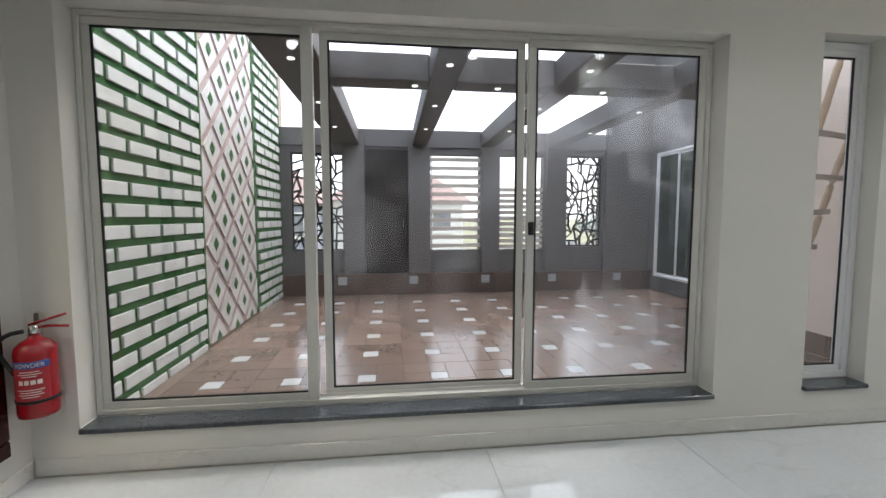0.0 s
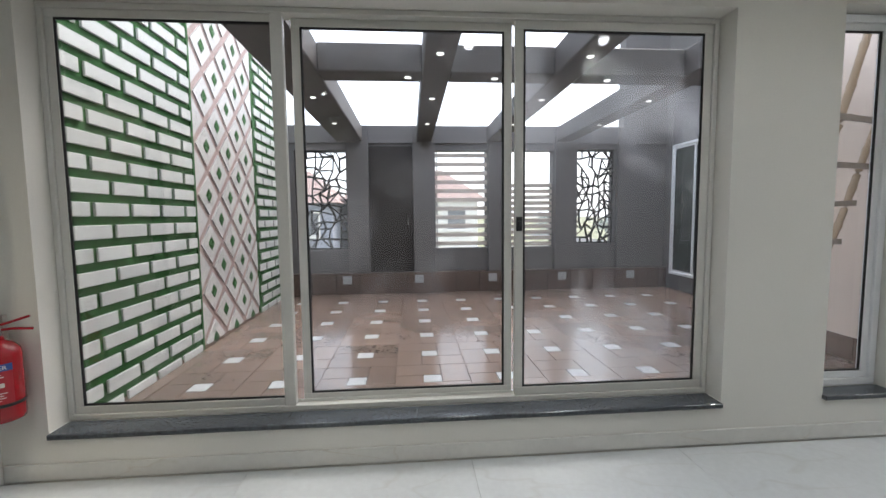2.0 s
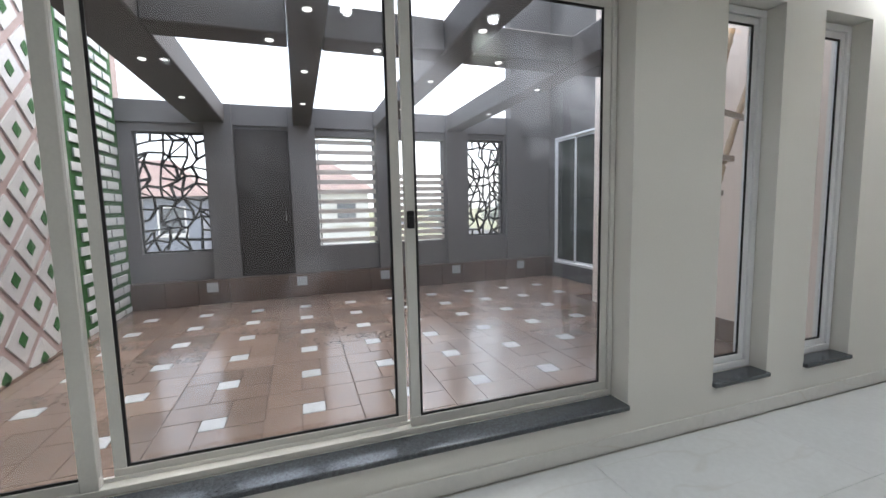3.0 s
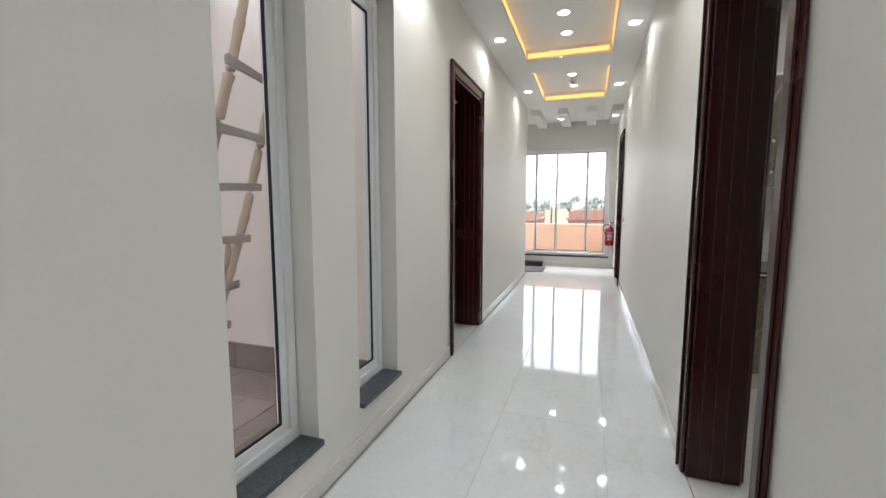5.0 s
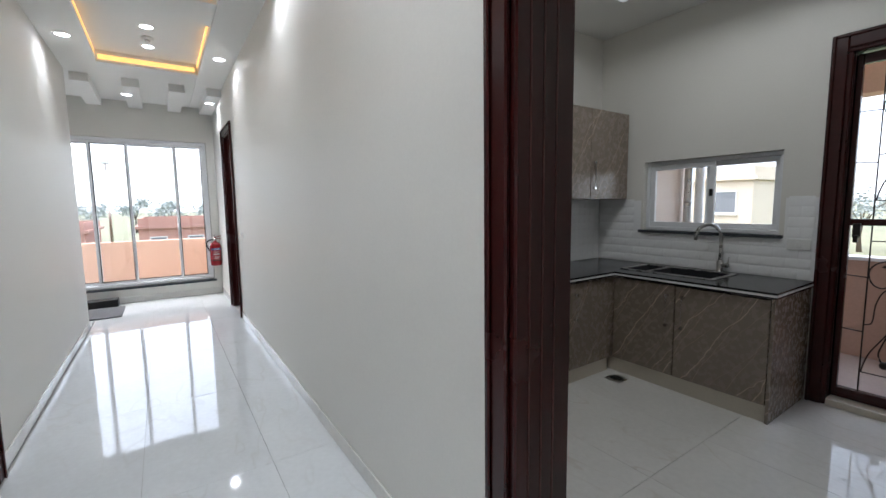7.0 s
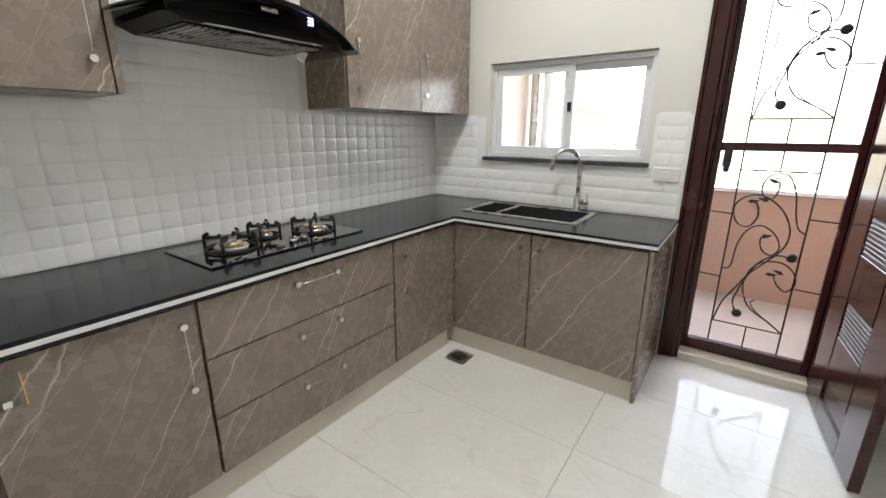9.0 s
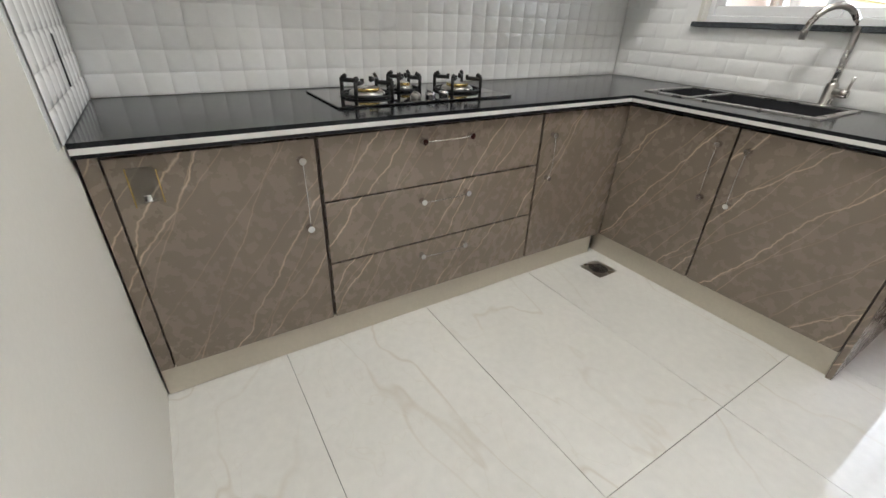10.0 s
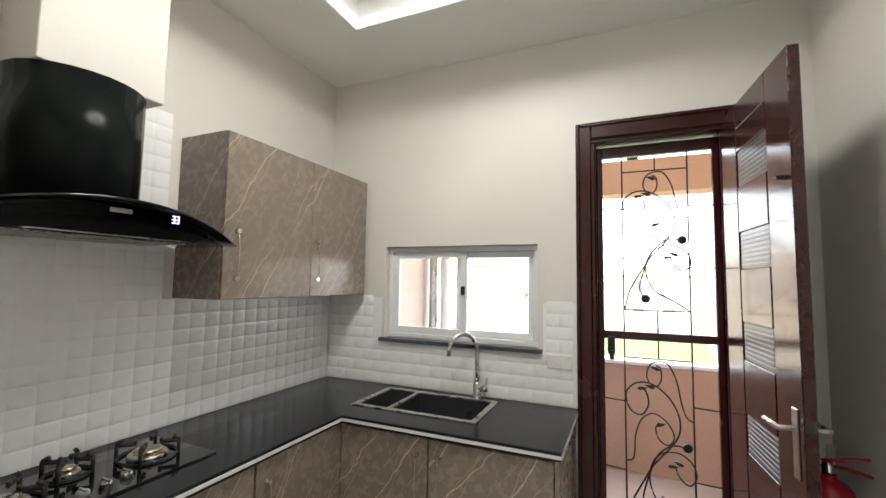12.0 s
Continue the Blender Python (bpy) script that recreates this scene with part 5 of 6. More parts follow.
def jali(x0, x1, z0, z1, seed):
    """A laser-cut screen: a web of crooked cells between four bars."""
    rnd = random.Random(seed)
    j = thing("cut_metal_screen", ((x0 + x1) / 2, 5.22, z0), "black laser-cut metal screen with a cracked web pattern", "screen", "cut metal screens")
    bm = bmesh.new()
    for _, a, b, c, d in frame_boxes(x0 + 0.002, x1 - 0.002, z0 + 0.002, z1 - 0.002, 0.028):
        box(bm, a, b, 5.19, 5.215, c, d)
    part("border", bm, GASKET, j)
    nx, nz = 6, 11
    dx, dz = (x1 - x0) / nx, (z1 - z0) / nz
    node = {}
    for i in range(nx + 1):
        for k in range(nz + 1):
            ex, ez = i in (0, nx), k in (0, nz)
            node[i, k] = (x0 + i * dx + (0 if ex else rnd.uniform(-0.42, 0.42) * dx), z0 + k * dz + (0 if ez else rnd.uniform(-0.42, 0.42) * dz))
    bm = bmesh.new()

    def bar(p, q, w):
        d = Vector((q[0] - p[0], q[1] - p[1]))
        if d.length < 1e-4:
            return
        nrm = Vector((-d.y, d.x)).normalized() * w
        prism(bm, [(p[0] + nrm.x, p[1] + nrm.y), (q[0] + nrm.x, q[1] + nrm.y), (q[0] - nrm.x, q[1] - nrm.y), (p[0] - nrm.x, p[1] - nrm.y)], "y", 5.197, 5.208)
    for i in range(nx + 1):
        for k in range(nz + 1):
            if i < nx and 0 < k < nz and rnd.random() < 0.9:
                bar(node[i, k], node[i + 1, k], rnd.uniform(0.012, 0.021))
            if k < nz and 0 < i < nx and rnd.random() < 0.9:
                bar(node[i, k], node[i, k + 1], rnd.uniform(0.012, 0.021))
            if i < nx and k < nz and rnd.random() < 0.45:
                a, b = (node[i, k], node[i + 1, k + 1]) if rnd.random() < 0.5 else (node[i + 1, k], node[i, k + 1])
                bar(a, b, rnd.uniform(0.009, 0.016))
    part("web", bm, GASKET, j, "black cut metal web")


jali(-2.0, -1.10, 0.82, 2.54, 3)
jali(2.98, 3.70, 0.86, 2.56, 8)
pw = thing("window_7", (4.7, 4.4, 0.30), "white framed sliding window with dark panes", "window", "", "structure")
bm = bmesh.new()
for _, p, q, c, d in frame_boxes(3.785, 4.945, 0.305, 2.605, 0.04):
    box(bm, 4.67, 4.76, p, q, c, d, 0.003)
part("window_frame", bm, WHITEALU, pw)
sash(pw, "x", 4.69, 4.715, 4.35, 4.90, 0.35, 2.56, 0.035, WHITEALU, DARKPANE)
sash(pw, "x", 4.72, 4.745, 3.83, 4.39, 0.35, 2.56, 0.035, WHITEALU, DARKPANE)

for cx, ys in ((-1.04, (1.12, 2.4, 3.66)), (0.24, (1.12, 2.4, 3.66)), (1.47, (1.12, 2.4, 3.66)), (2.72, (2.4, 3.66))):
    for y in ys:
        sl = thing("beam_spotlight", (cx, y, 2.68), "small white spotlight set in the pergola beam", "spotlight", "pergola spotlights")
        part("lens", lathe(bmesh.new(), [(0.001, -0.008), (0.028, -0.008), (0.032, -0.003), (0.032, 0.0)], (cx, y, 2.6795), 12), SPOTLED, sl, "glowing white lens")
for cx in (-0.02, 0.80, 1.90):
    sl = thing("beam_spotlight", (cx, 1.72, 2.685), "small white spotlight set in the cross beam", "spotlight", "pergola spotlights")
    part("lens", lathe(bmesh.new(), [(0.001, -0.008), (0.028, -0.008), (0.032, -0.003), (0.032, 0.0)], (cx, 1.72, 2.6845), 12), SPOTLED, sl, "glowing white lens")

SLAT = material("weathered_slat", (0.31, 0.26, 0.22), 0.85, 0, 0.2, 9, 0.3, 60)
# bamboo ladder leaning on the pale wall
ld = thing("bamboo_ladder", (3.0, 0.75, PZ), "rough pale bamboo ladder with flat rungs leaning against the wall", "ladder")


def near_rail(z):
    return (2.60 + 0.312 * z, 0.71, z)


def far_rail(z):
    return (2.90 + 0.375 * z, 0.80, z)


for rail, top, first in ((near_rail, 2.75, 3), (far_rail, 2.62, 8)):
    pts, rad = [], []
    n = int((top - PZ) * 30)
    for k in range(n + 1):
        z = PZ + (top - PZ) * k / n
        q = (k + first) % 9
        x, y, z = rail(z)
        pts.append((x + 0.008 * math.sin(k * 0.17 + first), y + 0.006 * math.sin(k * 0.11), z))
        rad.append((0.029 if first == 3 else 0.026) * (1.26 if q == 0 else 0.95 if q == 1 else 1.0 + 0.06 * abs(q - 5) / 4) * (1 - 0.12 * k / n))
    part("rail", tube(bmesh.new(), pts, rad, 12), BAMBOO, ld, "knotted bamboo pole")
for k, z in enumerate((0.22, 0.47, 0.70, 0.90, 1.165, 1.45, 1.745, 2.09)):
    a, b = Vector(near_rail(z)), Vector(far_rail(z))
    d = (b - a).normalized()
    s = Vector((-d.y, d.x, 0)) * -0.055
    a, b = a - d * (0.09 + 0.02 * (k % 3)) + s, b + d * 0.02 + s
    drop = 0.006 * ((k * 37) % 5 - 2)
    bm = bmesh.new()
    rings = []
    for p, h in ((a, 0.024), ((a + b) / 2, 0.020), (b, 0.022)):
        zc = z + (drop if p is a else -drop if p is b else 0.004)
        rings.append([bm.verts.new((p.x + s.x * e, p.y + s.y * e, zc + g)) for e, g in ((0.2, -h), (0.2, h), (-0.2, h * 0.8), (-0.2, -h))])
    fs = [bm.faces.new(rings[0][::-1]), bm.faces.new(rings[-1])]
    for r, t in zip(rings, rings[1:]):
        fs += [bm.faces.new((r[i], r[(i + 1) % 4], t[(i + 1) % 4], t[i])) for i in range(4)]
    bmesh.ops.recalc_face_normals(bm, faces=fs)
    part("rung", bm, SLAT, ld, "flat grey-brown wooden rung")
part("rope", tube(bmesh.new(), [(3.19, 0.72, 1.16), (3.185, 0.72, 1.11), (3.17, 0.72, 1.03), (3.145, 0.715, 0.945), (3.12, 0.71, 0.915), (3.08, 0.70, 0.91)], [0.012, 0.016, 0.013, 0.02, 0.026, 0.014], 8), BAMBOO, ld, "hanging rope end")

solo("paper_scrap", B((0.05, 0.10, 0.30, 0.33, PZ, PZ + 0.02), (0.085, 0.14, 0.315, 0.345, PZ, PZ + 0.03), bevel=0.004), PALEWHITE, "crumpled white scrap on the patio floor", "scrap")

# ---- outdoors ----
GZ = -3.7
GRASS = material("dry_grass_ground", (0.16, 0.16, 0.09), 0.95, 0, 0.35, 0.15, 0.3, 3.0)
ROADM = material("asphalt", (0.06, 0.06, 0.06), 0.9, 0, 0.15, 0.8, 0.2, 20)
LAWN = material("green_lawn", (0.055, 0.10, 0.022), 0.95, 0, 0.3, 0.8, 0.4, 12)
HOUSEA = material("cream_house_render", (0.62, 0.52, 0.40), 0.85, 0, 0.06, 0.6, 0.05, 8)
HOUSEB = material("pink_brick_wall", (0.40, 0.22, 0.17), 0.85, 0, 0.18, 1.5, 0.1, 12)
HOUSED = material("blue_grey_house_render", (0.26, 0.27, 0.31), 0.85, 0, 0.08, 0.6, 0.05, 8)
HOUSEC = material("white_house_render", (0.68, 0.66, 0.62), 0.85, 0, 0.05, 0.6, 0.05, 8)
ROOFM = material("brown_red_roof_tile", (0.24, 0.17, 0.15), 0.8, 0, 0.2, 2.0, 0.1, 10)
DARKWIN = material("dark_window_glass", (0.18, 0.185, 0.195), 0.15, 0, 0.1, 1.0, 0.0)
# leaves paled: the haze of distance is put into their colour
LEAFM = material("haze_paled_leaves", (0.30, 0.33, 0.31), 0.9, 0, 0.4, 0.8, 0.0, 4)
BARK = material("tree_bark", (0.10, 0.075, 0.055), 0.9, 0, 0.3, 4, 0.3)
BALCTILE = material("pale_balcony_tile", (0.40, 0.35, 0.33), 0.25, 0, 0.1, 2, 0.03)

solo("ground", B((-900, 900, -900, 900, GZ - 0.5, GZ)), GRASS, "wide dry grassy ground around the houses", "ground", "", "structure")
solo("building_base", B((-2.42, 11.23, -6.35, 5.35, GZ, -0.201)), PEACHPALE, "pale rendered storey below the apartment", "building", "", "structure")
solo("road", B((-120, 160, -24, -17, GZ, GZ + 0.03)), ROADM, "grey asphalt street", "road", "", "structure")
solo("road", B((30, 38, -16.5, 160, GZ, GZ + 0.03)), ROADM, "grey asphalt street", "road", "", "structure")
solo("lawn", B((-14, 10.5, -54, -29, GZ, GZ + 0.06)), LAWN, "bright green lawn strip", "lawn", "", "structure")

# kitchen balcony
solo("balcony_floor", B((1.98, 6.2, -6.18, -4.93, -0.2, -0.005)), BALCTILE, "pale polished balcony tile floor", "floor", "", "structure")
solo("balcony_parapet", B((1.98, 6.2, -6.33, -6.18, -0.2, 0.90), bevel=0.006), PEACHSHADE, "peach rendered balcony parapet, colour darkened for shade", "parapet", "", "structure")
solo("parapet_coping", B((1.98, 6.2, -6.35, -6.16, 0.901, 0.935), bevel=0.006), PALEWHITE, "pale stone parapet coping", "coping", "", "structure")
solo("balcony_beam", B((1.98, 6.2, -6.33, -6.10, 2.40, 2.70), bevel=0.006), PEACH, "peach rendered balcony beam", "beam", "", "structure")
# out of view; added to cut skylight on the back balcony
solo("added_shade_slab", B((1.98, 6.2, -6.33, -4.931, 3.42, 3.56)), PEACHPALE, "unseen slab added to block sky over the back balcony", "slab", "", "structure")
solo("balcony_pillar", B((2.45, 2.84, -6.34, -6.05, 0.936, 2.399), bevel=0.006), PEACHPALE, "pale pink rendered balcony pillar", "pillar", "", "structure")
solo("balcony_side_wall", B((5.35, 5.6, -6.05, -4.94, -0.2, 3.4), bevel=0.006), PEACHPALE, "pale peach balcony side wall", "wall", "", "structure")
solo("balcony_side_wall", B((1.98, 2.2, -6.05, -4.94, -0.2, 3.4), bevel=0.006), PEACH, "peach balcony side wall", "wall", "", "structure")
for x in (5.28, 5.16):
    solo("drain_pipe", tube(bmesh.new(), [(x, -5.9, -0.004), (x, -5.9, 2.39)], 0.045, 12), WHITEALU if x < 5.2 else STEEL, "upright drain pipe on the balcony", "pipe", "balcony drain pipes")
solo("rain_spout", tube(bmesh.new(), [(3.46, -6.09, 2.76), (3.46, -6.36, 2.73)], 0.05, 10), BIRDIRON, "short dark rain spout on the balcony beam", "spout")
# balcony off the corridor's end
solo("balcony_floor", B((11.23, 12.75, -1.88, 2.6, -0.2, 0.0)), BALCTILE, "pale polished balcony tile floor", "floor", "", "structure")
solo("balcony_parapet", B((12.75, 12.93, -1.88, 2.6, -0.2, 0.86), bevel=0.008), PEACH, "peach rendered balcony parapet", "parapet", "", "structure")
solo("balcony_parapet", B((11.23, 12.75, -1.88, -1.72, -0.2, 0.86), bevel=0.008), PEACH, "peach rendered balcony parapet", "parapet", "", "structure")


def house(x, y, w, d, h, wallm, facing, label, roof="flat", storeys=2):
    """A house: walls, roof slab or hipped roof, parapet, windows with panes and sills, a door. facing: 'x-', 'y+', 'y-'."""
    hs = thing("house", (x, y, GZ), label, "house", "houses around")
    part("wall", B((x - w / 2, x + w / 2, y - d / 2, y + d / 2, GZ, GZ + h), bevel=0.03), wallm, hs)
    if roof == "flat":
        bm = bmesh.new()
        box(bm, x - w / 2 - 0.3, x + w / 2 + 0.3, y - d / 2 - 0.3, y + d / 2 + 0.3, GZ + h, GZ + h + 0.25)
        for a, b, c, e in ((x - w / 2, x + w / 2, y - d / 2, y - d / 2 + 0.2), (x - w / 2, x + w / 2, y + d / 2 - 0.2, y + d / 2), (x - w / 2, x - w / 2 + 0.2, y - d / 2 + 0.2, y + d / 2 - 0.2), (x + w / 2 - 0.2, x + w / 2, y - d / 2 + 0.2, y + d / 2 - 0.2)):
            box(bm, a, b, c, e, GZ + h + 0.25, GZ + h + 0.95)
        part("roof", bm, wallm, hs)
        part("water_tank", lathe(bmesh.new(), [(0.6, 0), (0.65, 0.3), (0.65, 1.1), (0.3, 1.35), (0.1, 1.4)], (x + w * 0.2, y, GZ + h + 0.25), 14), HOUSEC, hs, "round roof water tank")
    else:
        bm = bmesh.new()
        v = [bm.verts.new(p) for p in ((x - w / 2 - 0.5, y - d / 2 - 0.5, GZ + h), (x + w / 2 + 0.5, y - d / 2 - 0.5, GZ + h), (x + w / 2 + 0.5, y + d / 2 + 0.5, GZ + h), (x - w / 2 - 0.5, y + d / 2 + 0.5, GZ + h), (x - w / 4, y, GZ + h + 2.4), (x + w / 4, y, GZ + h + 2.4))]
        for q in ((0, 1, 5, 4), (1, 2, 5), (2, 3, 4, 5), (3, 0, 4), (3, 2, 1, 0)):
            bm.faces.new([v[i] for i in q])
        part("roof", bm, ROOFM, hs, "brown tiled hipped roof")
    span = w if facing[0] == "y" else d
    n = max(2, int(span / 3.0))
    for s in range(storeys):
        zc = GZ + h * (s + 0.55) / storeys
        for i in range(n):
            c = (i + 0.5) / n * span - span / 2
            bm, fr, sl = bmesh.new(), bmesh.new(), bmesh.new()
            ww, hh = 0.62, 0.7
            if facing == "x-":
                f = x - w / 2
                box(bm, f - 0.02, f + 0.05, y + c - ww, y + c + ww, zc - hh, zc + hh)
                for _, a, b, e, g in frame_boxes(y + c - ww - 0.08, y + c + ww + 0.08, zc - hh - 0.08, zc + hh + 0.08, 0.08):
                    box(fr, f - 0.06, f + 0.02, a, b, e, g)
                box(sl, f - 0.2, f, y + c - ww - 0.15, y + c + ww + 0.15, zc - hh - 0.2, zc - hh - 0.09)
            else:
                sg = 1 if facing == "y+" else -1
                f = y + sg * d / 2
                box(bm, x + c - ww, x + c + ww, f - sg * 0.05, f + sg * 0.02, zc - hh, zc + hh)
                for _, a, b, e, g in frame_boxes(x + c - ww - 0.08, x + c + ww + 0.08, zc - hh - 0.08, zc + hh + 0.08, 0.08):
                    box(fr, a, b, f - sg * 0.02, f + sg * 0.06, e, g)
                box(sl, x + c - ww - 0.15, x + c + ww + 0.15, f, f + sg * 0.2, zc - hh - 0.2, zc - hh - 0.09)
            win = part("window", bm, DARKWIN, hs, "dark window pane")
            part("frame", fr, HOUSEC, win)
            part("sill", sl, HOUSEC, win)
    return hs


house(0.5, -62, 13, 9, 6.3, HOUSEA, "y+", "cream two-storey house beyond the lawn")
house(-8.5, -37, 12, 9, 6.0, HOUSEC, "y+", "white two-storey house across the street")
house(21, -38, 13, 9, 6.6, HOUSEA, "y+", "cream two-storey house with flat roof")
house(36, -36, 11, 9, 6.0, HOUSEA, "y+", "cream two-storey house at the street's end")
house(56, -6.5, 12, 15, 3.4, HOUSEB, "x-", "pink brick single-storey house with flat roof", "flat", 1)
house(58, 13.5, 12, 17, 3.1, HOUSEB, "x-", "low pink brick house with flat roof", "flat", 1)
house(82, -24, 14, 13, 6.2, HOUSEA, "x-", "cream two-storey house in the distance")
house(0.2, 31, 9, 8, 6.3, HOUSEC, "y-", "white house with a brown hipped roof", "hip")
house(-9.5, 29, 9, 8, 6.0, HOUSED, "y-", "blue-grey house with a brown hipped roof", "hip")


def tree(x, y, h, seed):
    """Tapered trunk, forking limbs and a ragged crown of small leaf clumps."""
    rnd = random.Random(seed)
    t = thing("tree", (x, y, GZ), "hazy green broad-crowned tree far off", "tree", "distant trees")
    part("trunk", tube(bmesh.new(), [(x, y, GZ), (x + 0.1, y, GZ + h * 0.25), (x - 0.1, y + 0.1, GZ + h * 0.5)], [h * 0.035, h * 0.026, h * 0.016], 8), BARK, t)
    bm = bmesh.new()
    tips = []
    for k in range(6):
        a = k * 1.05 + rnd.uniform(-0.3, 0.3)
        tip = (x + math.cos(a) * h * rnd.uniform(0.22, 0.36), y + math.sin(a) * h * rnd.uniform(0.22, 0.36), GZ + h * rnd.uniform(0.55, 0.85))
        tube(bm, [(x, y, GZ + h * 0.38), tuple((p + q) / 2 for p, q in zip((x, y, GZ + h * 0.55), tip)), tip], [h * 0.012, h * 0.008, h * 0.003], 5)
        tips.append(tip)
    part("limbs", bm, BARK, t)
    verts, faces = [], []
    for k in range(900):
        c = rnd.choice(tips)
        g = [rnd.gauss(0, 0.105 * h) for _ in range(3)]
        p = Vector((c[0] + g[0], c[1] + g[1], c[2] + g[2] * 0.75))
        s = h * rnd.uniform(0.018, 0.045)
        a, b = Vector((rnd.uniform(-1, 1), rnd.uniform(-1, 1), rnd.uniform(-0.6, 0.6))).normalized(), Vector((rnd.uniform(-1, 1), rnd.uniform(-1, 1), rnd.uniform(-1, 1))).normalized()
        i = len(verts)
        verts += [p - a * s, p + b * s * 0.7, p + a * s, p - b * s * 0.6]
        faces.append((i, i + 1, i + 2, i + 3))
    me = bpy.data.meshes.new("crown")
    me.from_pydata(verts, [], faces)
    me.materials.append(LEAFM)
    cr = new("crown", me)
    cr.parent = t
    cr.location = (-x, -y, -GZ)


k = 0
for x, y, h in ((78, 16, 8.5), (86, 24, 10), (92, 9, 8.5), (100, 30, 10), (96, -2, 9), (108, 16, 9), (112, -10, 9.5), (120, 4, 10), (88, 36, 10), (70, 26, 8), (125, -20, 10), (74, 38, 9), (106, -24, 9), (22, 62, 7.5), (30, 58, 7), (38, 70, 8), (-24, 60, 8), (14, -58, 8), (-9, -66, 8.5), (30, -54, 8)):
    k += 1
    tree(x, y, h * 0.8, k)
pole = thing("utility_pole", (62, 3.9, GZ), "slim grey street pole with a lamp head", "pole")
part("shaft", tube(bmesh.new(), [(62, 3.9, GZ), (62, 3.9, GZ + 10.2)], [0.16, 0.09], 8), STEEL, pole)
part("lamp_head", B((61.7, 62.3, 3.5, 4.3, GZ + 10.2, GZ + 10.6), bevel=0.05), STEEL, pole)

# ---- pieces: bricks, diamonds, tiles ----
FX = -2.17


def mesh_of(name, bm, mat):
    me = bpy.data.meshes.new(name)
    bm.to_mesh(me)
    bm.free()
    me.materials.append(mat)
    return me


def lay(name, me, at, parent):
    ob = new(name, me)
    ob.location = Vector(at) - origin(parent)
    ob.parent = parent
    return ob


west = bpy.data.objects["wall_patio_west"]
turf = solo("turf_strips", B((FX, FX + 0.006, 0.5, 2.085, PZ, 4.55), (FX, FX + 0.006, 3.71, 5.13, PZ, 4.55)), TURF, "green artificial turf between the white bricks", "turf", "", "stuff")
rb = random.Random(5)
shapes = {}
for (ya, yb) in ((0.52, 2.05), (3.755, 5.03)):
    for r in range(29):
        zc = 0.067 + 0.155 * r
        shift = 0.0 if r % 2 == 0 else 0.195
        y = 0.89 + 0.025 + shift - 0.39 * 12
        while y < yb:
            a, b = max(y, ya), min(y + 0.34, yb)
            if b - a > 0.04:
                z0 = max(zc - 0.0475, PZ + 0.003)
                key = (round(b - a, 3), round(zc + 0.0475 - z0, 3))
                if key not in shapes:
                    L, T = key
                    shapes[key] = mesh_of("brick", B((0, 0.02, -L / 2, L / 2, -T / 2, T / 2), bevel=0.004), WHITEBRICK)
                lay("brick", shapes[key], (FX + 0.0065 + rb.uniform(0, 0.003), (a + b) / 2, (z0 + zc + 0.0475) / 2), west)
            y += 0.39


def clip(poly, lo, hi, zlo):
    """Cuts a convex polygon to lo <= y <= hi, z >= zlo."""
    for axis, lim, sign in ((0, lo, 1), (0, hi, -1), (1, zlo, 1)):
        out = []
        for i, p in enumerate(poly):
            q = poly[(i + 1) % len(poly)]
            dp, dq = (p[axis] - lim) * sign, (q[axis] - lim) * sign
            if dp >= 0:
                out.append(p)
            if dp * dq < 0:
                f = dp / (dp - dq)
                out.append((p[0] + (q[0] - p[0]) * f, p[1] + (q[1] - p[1]) * f))
        poly = out
        if len(poly) < 3:
            return []
    return poly


PY0, PY1 = 2.10, 3.695
per, rise = 0.532, 0.514
for r in range(-2, 17):
    for c in range(8):
        cy = PY0 + (c * 0.5) * per
        cz = 0.352 + (r * 0.5) * rise
        if (r + c) % 2:
            continue
        hw, hh = per / 2 - 0.054, rise / 2 - 0.052
        dia = clip([(cy - hw, cz), (cy, cz - hh), (cy + hw, cz), (cy, cz + hh)], PY0, PY1, PZ + 0.004)
        if not dia:
            continue
        bm = prism(bmesh.new(), dia, "x", FX + 0.0005, FX + 0.014)
        d = part("diamond_tile", bm, DIAMONDW, west)
        gs = clip([(cy - 0.066, cz), (cy, cz - 0.074), (cy + 0.066, cz), (cy, cz + 0.074)], PY0, PY1, PZ + 0.004)
        if gs and 0 < c < 6:
            part("green_diamond", prism(bmesh.new(), gs, "x", FX + 0.0142, FX + 0.019), TURF, d)
solo("turf_border", B((FX, FX + 0.02, 2.06, 2.097, PZ, 4.55), (FX, FX + 0.02, 3.70, 3.75, PZ, 4.55), bevel=0.003), TURF, "green turf edging of the diamond panel", "turf", "", "stuff")

# patio floor: each tile is four slabs in a pinwheel round a white insert
pf = bpy.data.objects["floor_patio"]
TX, TY, IW = 0.6225, 0.642, 0.155


def pin(w, h):
    g, s = 0.0025, IW / 2
    bm = bmesh.new()
    for a, b, c, d in ((-w / 2, s, s, h / 2), (s, w / 2, -s, h / 2), (-s, w / 2, -h / 2, -s), (-w / 2, -s, -h / 2, s)):
        box(bm, a + g, b - g, c + g, d - g, -0.01, 0.0, 0.0015)
    return bm


